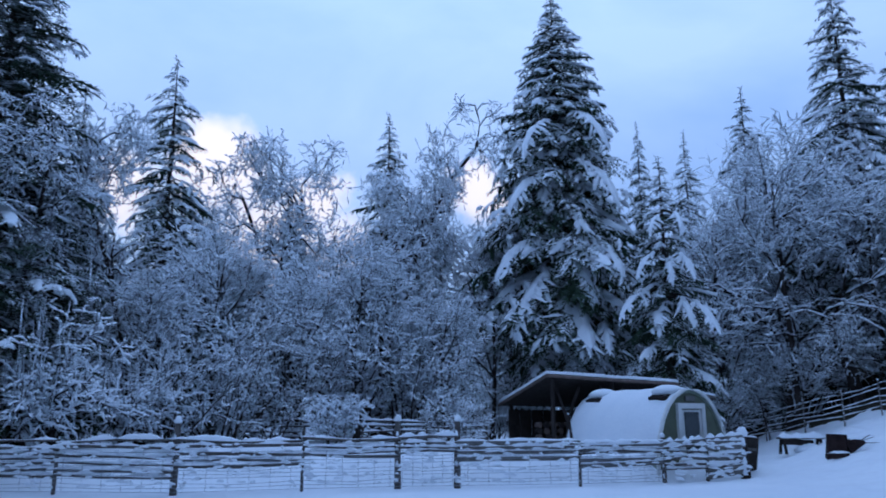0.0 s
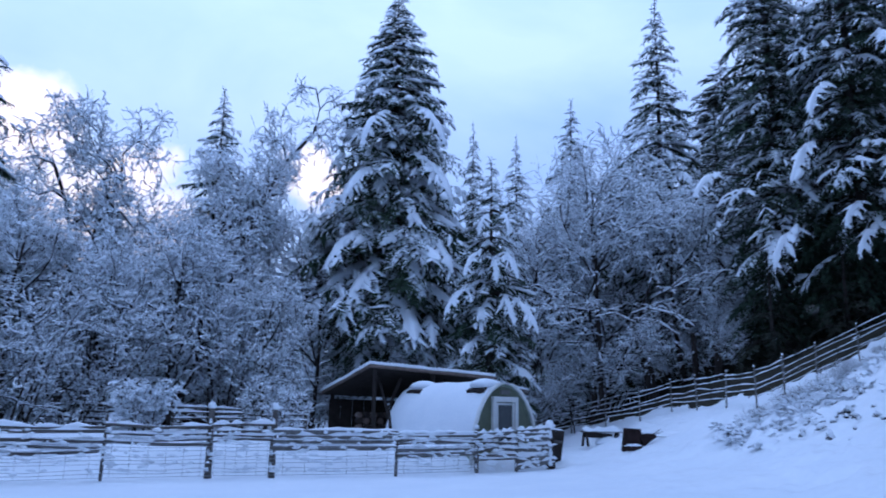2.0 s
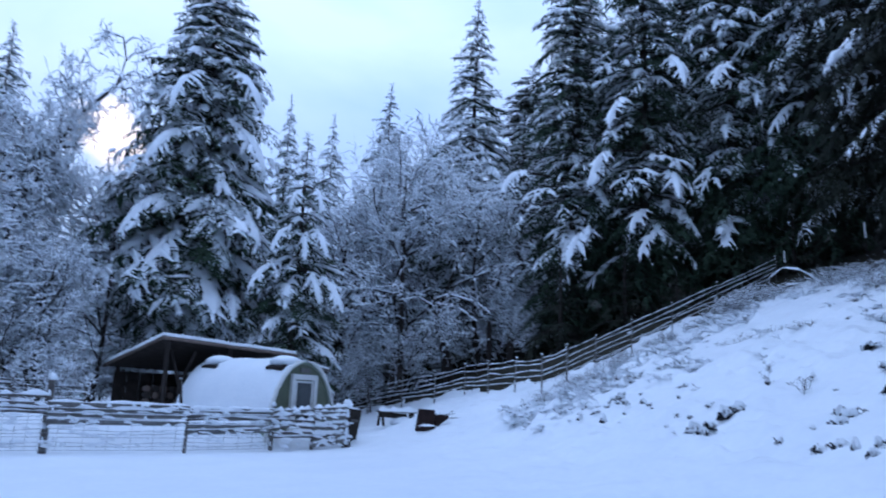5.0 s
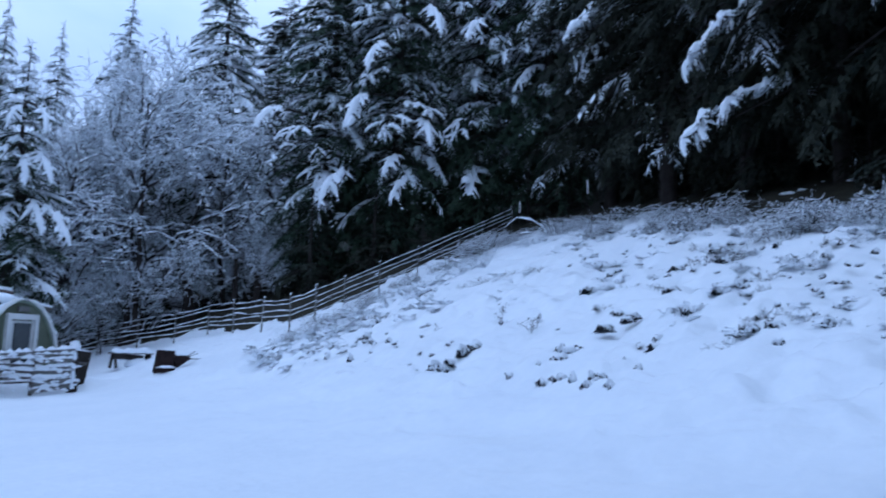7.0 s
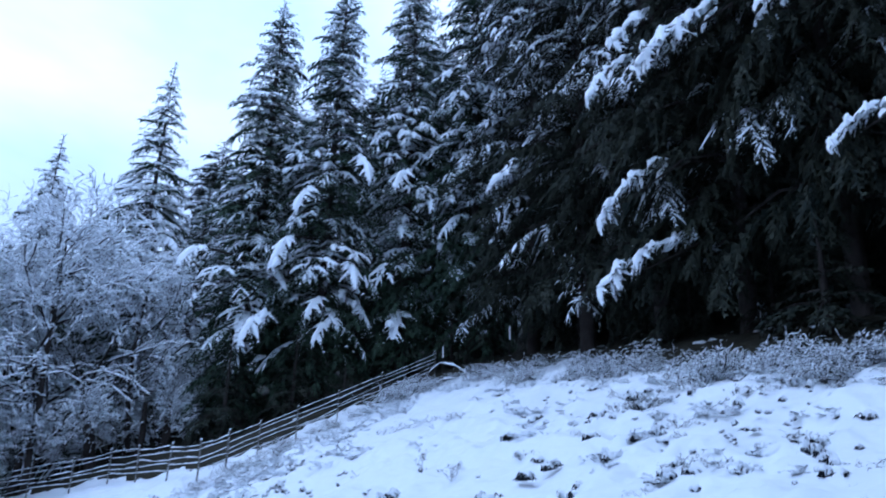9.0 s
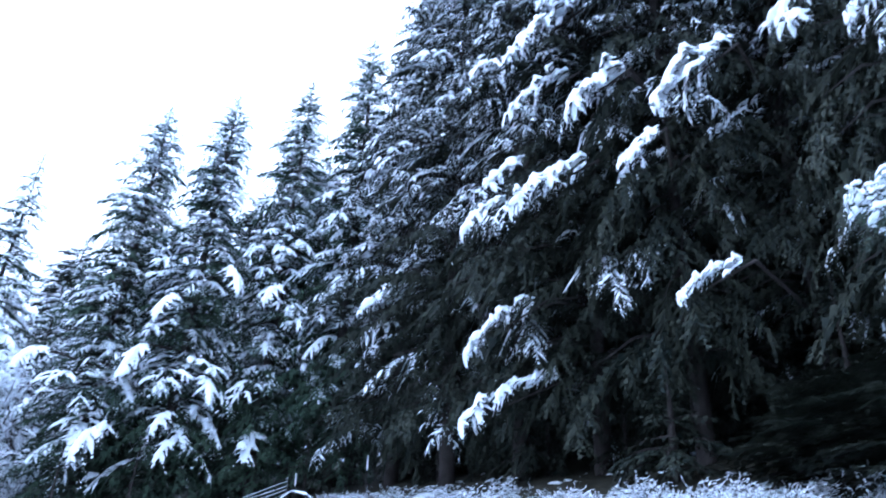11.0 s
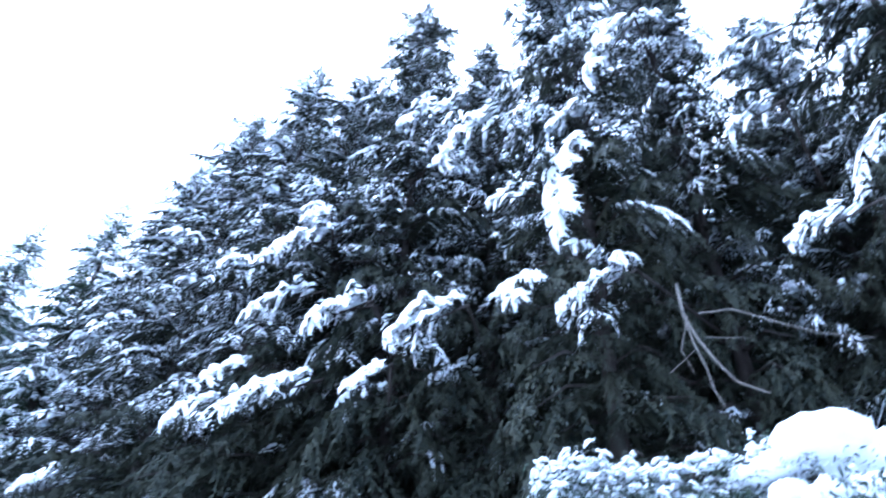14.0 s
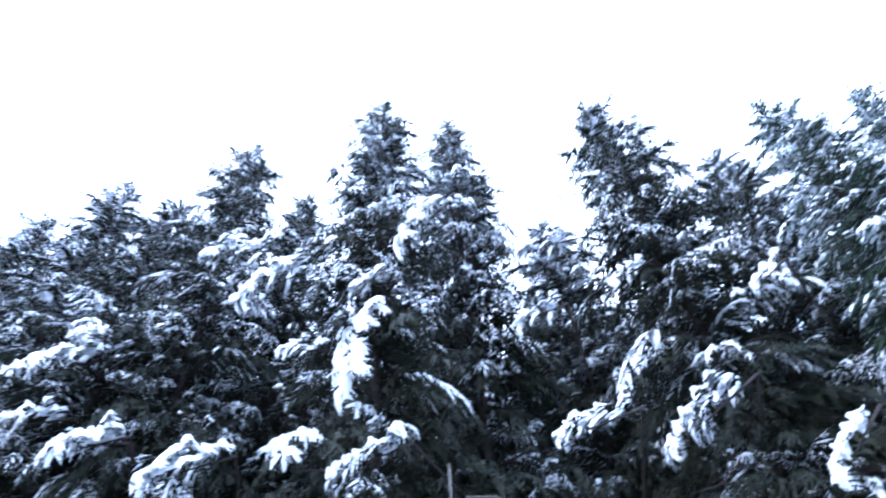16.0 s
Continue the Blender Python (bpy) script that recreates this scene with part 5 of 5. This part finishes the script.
# dark little thickets of heather and fern on the bank
HEATH = [bare_parts(depth=0.3, chance=0.45, seed=64 + i, tall=t, girth=0.010, counts=(4, 2), gnarl=0.35, spread=0.6, stems=k, trunk_part=0.8, stem_lean=0.7, first=0.05) for i, (t, k) in enumerate([(0.42, 9), (0.30, 7), (0.55, 10)])]
n = 0
while n < 90:
    az, u = rng.uniform(36, 98), rng.uniform(0, 1) ** 0.9
    e = edge_distance(az) - 0.5
    low = float(np.interp(az, [36, 45, 60, 70, 78, 98], [24, 17.5, 14.5, 10.8, 9.0, 8.5]))
    p = spot(az, low + (e - low) * u)
    if noise.noise(Vector((p.x * 0.4, p.y * 0.4, 15.0))) < -0.05:
        continue
    s = rng.uniform(0.4, 0.95)
    bare_tree("heather_clump", HEATH[n % 3], "dark scrubby clump half buried in snow", "scrub clump", p, rng.uniform(0, 360), (s, s, s * 0.8), group="scrub on the bank")
    n += 1


# darker thickets high on the bank
for i, (az, d, w, h) in enumerate([(65.0, 18.6, 1.1, 1.0), (65.4, 18.2, 0.9, 0.9), (66.6, 18.4, 1.2, 1.1), (73.0, 17.9, 1.3, 1.1), (73.6, 18.0, 1.2, 1.0), (76.3, 13.4, 0.9, 0.9), (76.6, 13.2, 0.9, 0.7), (75.4, 18.2, 1.2, 0.9)]):
    bare_tree("heather_clump", HEATH[i % 3], "dark scrubby clump half buried in snow", "scrub clump", spot(az, d), 50 * i, (w, w, h), group="scrub on the bank")


def weed(az, d, tall, seed, label="dry weed stalk standing in the snow"):
    thing = bare_tree("weed", bare_parts(depth=0.25, chance=0.4, seed=seed, tall=tall, girth=0.012, counts=(9, 3), gnarl=0.15, spread=0.28, stems=1, trunk_part=0.95, stem_lean=0.12), label, "weed", spot(az, d))
    return thing


for az, d, tall, seed in ((50.5, 17.5, 0.85, 81), (52.6, 16.5, 0.75, 82), (57.0, 27, 1.3, 83), (46, 19, 0.5, 84), (38.5, 22, 0.5, 85), (44.5, 17, 0.45, 86), (73.5, 12, 0.5, 87), (64, 20, 0.6, 88)):
    weed(az, d, tall, seed)


def stake(az, d, low, high):
    """A thin pale stake seen against the dark wood."""
    p = spot(az, d)
    top = EYE + d * math.tan(radians(high))
    thing = tagged(new("stake"), "thin pale marker stake at the wood's edge", "stake", "marker stakes")
    part("shaft", Build().tube([(p.x, p.y, p.z - 0.2), (p.x - 0.02, p.y, p.z * 0.3 + top * 0.7)], 0.014, 5), BARK, thing)
    part("tip", Build().tube([(p.x - 0.02, p.y, p.z * 0.3 + top * 0.7), (p.x - 0.05, p.y, top)], 0.028, 5), WHITE_PAINT, thing, "white painted tip")


for az, d, high in ((61.9, 27.0, 15.0), (56.8, 29.5, 12.9), (51.8, 31.5, 11.3)):
    stake(az, d, 0, high)


# ---------------------------------------------------------------- odds and ends by the pen
def stump(x, y, s, seed, label):
    rng = np.random.default_rng(seed)
    z = float(ground_z(x, y))
    thing = tagged(new("tree_stump"), label, "tree stump")
    body = Build().tube([(x, y, z - 0.2), (x + 0.01, y, z + 0.3 * s), (x + 0.03, y, z + 0.74 * s)], [0.40 * s, 0.36 * s, 0.35 * s], 7, 0.10, rng)
    part("body", body, CHARRED, thing, "dark red-brown rotten wood")
    part("root", Build().tube([(x + 0.25, y - 0.1, z + 0.30 * s), (x + 0.62 * s, y - 0.15, z + 0.42 * s), (x + 0.88 * s, y - 0.2, z + 0.48 * s)], [0.24 * s, 0.19 * s, 0.05], 7, 0.2, rng), CHARRED, thing)
    for j in range(5):
        a = np.array((x + 0.6 * s, y - 0.2, z + 0.45 * s))
        part("twig", Build().tube([a, a + (0.25 + 0.12 * j, rng.normal(0, 0.1), rng.uniform(0.0, 0.25))], [0.018, 0.006], 4), BARK, thing)
    part("snow", Build().dome((x + 0.10, y, z + 0.73 * s), 0.26 * s, 0.24 * s, 0.06, rng=rng), SNOW, thing, "", True)
    part("snow", Build().dome((x + 0.6 * s, y - 0.1, z + 0.56 * s), 0.24 * s, 0.12 * s, 0.06, rng=rng), SNOW, thing, "", True)
    part("chip", Build().box((x - 0.3, y - 0.7, z + 0.06), (0.6, 0.14, 0.10), pose(0, 0, 0, 5, 3, 12)), CHARRED, thing)
    part("snow", snow_strip((x - 0.62, y - 0.77, z + 0.10), (x + 0.02, y - 0.63, z + 0.12), 0.16, 0.08, rng, 7), SNOW, thing, "", True)
    return thing


p = spot(26.6, 26)
stump(p.x, p.y, 0.85, 91, "dark broken stump with snow on top")


def leaning_board(x, y):
    z = float(ground_z(x, y))
    thing = tagged(new("leaning_board"), "dark weathered board leaning behind the fence corner", "board")
    part("panel", Build().box((x, y, z + 0.48), (0.42, 0.07, 0.96), pose(0, 0, 0, 8, 5, 20), 0.94), DARK_WOOD_SHADE, thing)
    part("batten", Build().box((x - 0.02, y - 0.06, z + 0.62), (0.40, 0.04, 0.08), pose(0, 0, 0, 8, 5, 20)), OLD_WOOD, thing)
    part("snow", Build().dome((x + 0.03, y + 0.06, z + 0.95), 0.22, 0.07, 0.06, rng=np.random.default_rng(1)), SNOW, thing, "", True)


leaning_board(9.0, 22.95)


def trestle(az, d, w, h, turn):
    p = spot(az, d)
    thing = tagged(new("trestle"), "low plank trestle covered with snow", "trestle")
    c, s = math.cos(radians(turn)), math.sin(radians(turn))
    at = lambda u, v, z: (p.x + c * u - s * v, p.y + s * u + c * v, p.z + z)
    part("plank", Build().box(at(0, 0, h), (w, 0.28, 0.05), pose(0, 0, 0, 0, 0, turn)), OLD_WOOD, thing)
    part("snow", snow_strip(at(-w / 2, 0, h + 0.026), at(w / 2, 0, h + 0.026), 0.40, 0.20, np.random.default_rng(7), 11), SNOW, thing, "", True)
    # dark board added for the shade under the plank
    part("underside_shade", Build().box(at(-0.1 * w, -0.08, h - 0.13), (w * 0.7, 0.04, 0.20), pose(0, 0, 0, 0, 3, turn)), DARK_WOOD_SHADE, thing)
    part("drift", Build().dome(at(0.15 * w, -0.1, 0.0), 0.55, 0.30, 0.26, rng=np.random.default_rng(8), sides=12), SNOW, thing, "snow drifted under the plank", True)
    for u in (-0.42 * w, 0.42 * w):
        for v in (-0.12, 0.12):
            part("leg", Build().tube([at(u, v * 1.5, -0.1), at(u, v * 0.5, h)], 0.055, 5), DARK_WOOD_SHADE, thing)


trestle(24.5, 30, 1.7, 0.42, 12)


def log(a, b, r, seed, label="fallen mossy log with snow along its top"):
    rng = np.random.default_rng(seed)
    a, b = np.asarray(a, float), np.asarray(b, float)
    thing = tagged(new("fallen_log"), label, "fallen log")
    m = (a + b) / 2 + (0, 0, 0.1)
    part("stem", Build().tube([a, m, b], [r, r * 0.9, r * 0.6], 8, 0.12, rng), BARK, thing)
    for p, q in ((a, m), (m, b)):
        part("snow", snow_strip(p + (0, 0, r * 0.75), q + (0, 0, r * 0.65), r * 1.9, 0.10, rng, 10), SNOW, thing, "", True)


log((-6.2, 31.0, 3.6), (-1.9, 30.4, 1.2), 0.17, 93)
log((4.45, 26.2, 0.0), (4.2, 26.0, 2.0), 0.06, 94, "leaning bare pole in the pen")


# leaning trunk by the bank fence
def leaning(az, d, az2, el2, r, seed):
    a = spot(az, d, -0.3)
    t = Vector((d * math.sin(radians(az2)), d * math.cos(radians(az2)), EYE + d * math.tan(radians(el2))))
    thing = tagged(new("leaning_tree"), "dark leaning tree stem with snow on its upper side", "leaning tree")
    rng = np.random.default_rng(seed)
    part("stem", Build().tube([a, (a + t) / 2 + Vector((0.08, 0, 0)), t], [r, r * 0.85, r * 0.6], 8, 0.1, rng), BARK, thing)
    return thing


def snowy_limb(parent, points, r, seed):
    """A thin drooping limb with a thick line of snow."""
    rng = np.random.default_rng(seed)
    pts = np.array([seen(*q) for q in points])
    ob = part("limb", Build().tube(pts, np.linspace(r, r * 0.4, len(pts)), 5), BARK, parent)
    for i in range(len(pts) - 1):
        up = np.array((0, 0, r * 0.5))
        part("snow", snow_strip(pts[i] + up, pts[i + 1] + up, r * 2.4 + 0.03, 0.09, rng, 6), SNOW, ob, "", True)


LEANER = leaning(28.4, 37.5, 26.9, 6.9, 0.28, 95)
for i, q in enumerate([[(27.0, 7.0, 37), (25.6, 7.7, 36.6), (24.2, 7.4, 36.4)], [(26.9, 7.3, 37), (28.6, 7.1, 36.4), (30.2, 6.0, 36.2)], [(26.8, 7.6, 37), (28.0, 8.0, 36.4), (30.0, 7.5, 36.2), (31.2, 6.6, 36)]]):
    snowy_limb(LEANER, q, 0.03, 300 + i)
WEEPING = bare_parts(depth=1.0, chance=0.9, seed=303, tall=5.0, girth=0.06, counts=(11, 7, 4), gnarl=0.16, spread=0.5, trunk_part=0.7, first=0.35, droop_tips=0.12, stem_lean=0.05)
for i, (az, d, s) in enumerate([(27.6, 36.6, 0.85), (32.6, 36.2, 0.6), (25.0, 37.2, 0.8), (22.6, 38, 0.7)]):
    bare_tree("weeping_tree", WEEPING, "small tree with drooping snow-laden branches", "bare tree", spot(az, d), 100 * i, (s, s, s), group="drooping trees by the bank fence")
leaning(32.6, 37.0, 32.5, 6.5, 0.22, 96)
leaning(31.0, 37.6, 31.0, 6.2, 0.16, 97)
leaning(24.6, 37.6, 24.2, 12.0, 0.15, 98)


BENT = tagged(new("bent_sapling"), "sapling bent to the ground in an arch by snow", "sapling")
snowy_limb(BENT, [(50.6, 8.3, 32.0), (50.8, 9.4, 31.9), (51.6, 10.1, 31.6), (52.8, 9.9, 31.2), (53.8, 9.2, 30.8)], 0.04, 320)
snowy_limb(BENT, [(50.9, 8.2, 31.6), (51.8, 8.9, 31.4), (52.6, 9.0, 31.0)], 0.03, 321)


# ---------------------------------------------------------------- orchard tree with upright shoots, and the shrub in the pen
def fruit_tree(az, d, seed):
    p0, p1, r0, r1, lv, rng = branching(seed=seed, tall=5.2, girth=0.11, counts=(9, 7, 5), spread=0.42, gnarl=0.28, trunk_part=0.4, first=0.4, up=-0.02)
    shoots0, shoots1 = [], []
    ids = np.nonzero((lv == 1) | (lv == 2))[0]
    for i in rng.choice(ids, 70):
        a = p1[i]
        shoots0.append(a)
        shoots1.append(a + np.array((rng.normal(0, 0.08), rng.normal(0, 0.08), rng.uniform(0.5, 1.3))))
    s0, s1 = np.array(shoots0), np.array(shoots1)
    t = lv == 0
    trunk = strips("trunk", p0[t], p1[t], r0[t], r1[t], 7, rng)
    q0, q1 = np.concatenate([p0[~t], s0]), np.concatenate([p1[~t], s1])
    ra, rb = np.concatenate([r0[~t], np.full(70, 0.012)]), np.concatenate([r1[~t], np.full(70, 0.006)])
    crown = strips("crown", q0, q1, ra, rb, 3, rng)
    caps = joined(snow_on("snow", p0, p1, r0, rng, 1.0, 2.0), snow_on("snow", s0, s1, np.full(70, 0.008), rng, 4.0, 0.4))
    return trunk, crown, caps


FRUIT = fruit_tree(0, 0, 101)
for i, (az, d, s) in enumerate([(-26.5, 25.5, 1.15), (-22.5, 27, 1.0), (-31, 24, 1.1), (-14.5, 28, 0.9)]):
    bare_tree("fruit_tree", FRUIT, "old fruit tree with upright shoots under snow", "fruit tree", spot(az, d), 70 * i, (s, s, s), group="fruit trees")
SHRUB = bare_parts(depth=2.2, chance=1.0, seed=102, tall=1.9, girth=0.025, counts=(6, 5, 3), gnarl=0.25, spread=0.45, stems=7, trunk_part=0.8, stem_lean=0.35, first=0.2)
bare_tree("shrub", SHRUB, "small garden shrub thick with snow in the pen", "shrub", spot(-7.7, 26.5), 0, (1, 1, 1.05))


# ---------------------------------------------------------------- broadleaf evergreen by the yard
def leafy_shrub(az, d, tall, spread, seed, snowy=0.8):
    rng = np.random.default_rng(seed)
    p = spot(az, d)
    thing = tagged(new("evergreen_shrub"), "tall evergreen shrub bowed under a heavy dome of snow", "shrub")
    b0, b1, r0, r1, lv, rng2 = branching(seed=seed, tall=tall, girth=0.05, counts=(6, 5, 3), spread=0.36, gnarl=0.2, stems=5, trunk_part=0.85, stem_lean=0.25, first=0.25)
    wood = part("branchwork", strips("branchwork", b0, b1, r0, r1, 4, rng), BARK, thing)
    tagged(wood, kind="stuff")
    tips = b1[lv >= 2]
    n = len(tips) * 9
    o = np.repeat(tips, 9, 0) + rng.normal(0, 0.12, (n, 3))
    x = unit(rng.normal(0, 1, (n, 3)) + (0, 0, -0.3))
    y = unit(np.cross(np.array((0, 0, 1.0)) + rng.normal(0, 0.4, x.shape), x))
    leaf = (np.array([(0, 0, 0), (0.35, 0.2, 0.02), (1, 0, -0.1), (0.35, -0.2, 0.02), (0.7, 0.17, -0.03), (0.7, -0.17, -0.03)]), np.array([(0, 3, 1), (1, 3, 5), (1, 5, 4), (4, 5, 2)]))
    ln = rng.uniform(0.06, 0.11, n)
    leaves = part("crown", stamp("crown", [leaf], o, x, y, np.cross(x, y), ln, ln, ln, rng, False), LEAF, thing, "glossy dark green leaves")
    tagged(leaves, kind="stuff")
    # loose snow on the leaf clusters
    m = tips[rng.uniform(size=len(tips)) < snowy]
    xs = unit(rng.normal(0, 1, m.shape) * (1, 1, 0.2))
    ys = unit(np.cross(np.array((0, 0, 1.0)) + rng.normal(0, 0.15, xs.shape), xs))
    k = rng.uniform(0.14, 0.30, len(m))
    caps = part("snow", stamp("snow", TUFT_SNOW, m - xs * (k / 2)[:, None] + (0, 0, 0.04), xs, ys, np.cross(xs, ys), k, k, k, rng, True), SNOW, thing, "clumps of fresh snow")
    tagged(caps, kind="stuff")
    top = float(tips[:, 2].max())
    thing.matrix_basis = pose(p.x, p.y, p.z, 0, 0, 30) @ Matrix.Diagonal((spread, spread, tall / top, 1))
    return thing


SHRUB_TALL = leafy_shrub(115.5, 6.1, 3.95, 0.62, 111, 0.75)
for i, (az, el, d, w, hgt) in enumerate([(115.3, 28.2, 5.9, 0.42, 0.25), (111.6, 27.4, 5.9, 0.20, 0.15), (109.6, 27.0, 6.0, 0.16, 0.12), (119.8, 26.8, 6.0, 0.30, 0.20), (112.2, 25.6, 5.8, 0.17, 0.14), (114.4, 25.0, 5.8, 0.20, 0.13), (117.6, 25.2, 5.8, 0.16, 0.12)]):
    p = Vector(seen(az, el, d))
    mound = part("snow_mound", Build().dome(p, w, w, hgt, rng=np.random.default_rng(330 + i), rough=0.07, sides=20, skirt=0.5), SNOW, SHRUB_TALL, "great smooth heap of snow", True)
    mound.matrix_parent_inverse = SHRUB_TALL.matrix_basis.inverted()


def leafy_bough(points, seed, thick):
    """A long bough of the evergreen shrub reaching out over the yard, loaded with snow."""
    rng = np.random.default_rng(seed)
    pts = np.array([seen(*q) for q in points])
    thing = tagged(new("evergreen_bough"), "leafy evergreen bough sagging under wet snow", "bough")
    base = spot(114, 6.2)
    part("limb", Build().tube([tuple(base), *pts[::-1]], np.linspace(0.06, 0.012, len(pts) + 1), 6), BARK, thing)
    n = 1000
    u = rng.uniform(0, len(pts) - 1.001, n)
    i = u.astype(int)
    o = pts[i] + (pts[i + 1] - pts[i]) * (u - i)[:, None] + rng.normal(0, 1, (n, 3)) * (thick, thick, thick * 0.6)
    # more foliage hangs below than stands above
    o[:, 2] -= rng.uniform(0, 2.4, n) ** 2 * thick * 0.5
    x = unit(rng.normal(0, 1, o.shape) * (1, 1, 0.5) + (0, 0, -0.3))
    y = unit(np.cross(np.array((0, 0, 1.0)) + rng.normal(0, 0.4, x.shape), x))
    ln = rng.uniform(0.14, 0.26, n)
    tagged(part("leaves", stamp("leaves", SPRAYS, o, x, y, np.cross(x, y), ln, ln, ln, rng, False), LEAF, thing, "dark green leaves"), kind="stuff")
    s = o[(o[:, 2] > np.median(o[:, 2]) - thick * 0.5)]
    xs = unit(rng.normal(0, 1, s.shape) * (1, 1, 0.2))
    ys = unit(np.cross(np.array((0, 0, 1.0)) + rng.normal(0, 0.1, xs.shape), xs))
    s = s[rng.uniform(size=len(s)) < 0.7]
    xs, ys = xs[:len(s)], ys[:len(s)]
    k = rng.uniform(0.10, 0.21, len(s))
    tagged(part("snow", stamp("snow", TUFT_SNOW, s - xs * (k / 2)[:, None] + (0, 0, 0.04), xs, ys, np.cross(xs, ys), k, k * 1.1, k * 1.2, rng, True), SNOW, thing, "clumps of wet snow"), kind="stuff")


leafy_bough([(95.0, 28.4, 6.4), (98, 28.8, 6.3), (102, 27.8, 6.2), (107, 27.8, 6.1), (112, 28.6, 6.0)], 121, 0.11)
leafy_bough([(100, 27.0, 6.3), (104, 26.2, 6.2), (109, 26.5, 6.1), (114, 28.0, 6.0)], 122, 0.14)


def dead_limb(points, r):
    thing = tagged(new("dead_limb"), "bare broken grey limb hanging among the trees", "dead limb", "dead limbs")
    part("stem", Build().tube([seen(*q) for q in points], np.linspace(r * 0.7, r * 0.25, len(points)), 6), OLD_WOOD, thing)


dead_limb([(107.8, 41.0, 15.2), (107.8, 38.7, 15.0), (108.5, 37.0, 14.9), (109.4, 35.4, 14.7), (110.7, 33.6, 14.6), (112.9, 32.4, 14.4)], 0.06)
dead_limb([(109.1, 38.7, 15.2), (111.9, 38.5, 15.0), (113.2, 37.9, 14.9), (115.1, 36.9, 14.7), (117.8, 35.5, 14.6), (121.6, 34.1, 14.4)], 0.035)
dead_limb([(107.8, 38.3, 15.2), (108.1, 36.7, 15.0), (108.6, 35.0, 14.8), (108.8, 33.4, 14.6), (109.3, 32.0, 14.4)], 0.04)
dead_limb([(108.1, 38.7, 15.2), (106.9, 36.4, 14.8), (107.6, 34.6, 14.4)], 0.02)
dead_limb([(109.2, 37.0, 15.2), (111.1, 36.6, 14.8), (112.9, 36.3, 14.4)], 0.018)
dead_limb([(105.6, 35.0, 15.2), (107.2, 35.8, 14.8), (108.1, 36.3, 14.4)], 0.018)
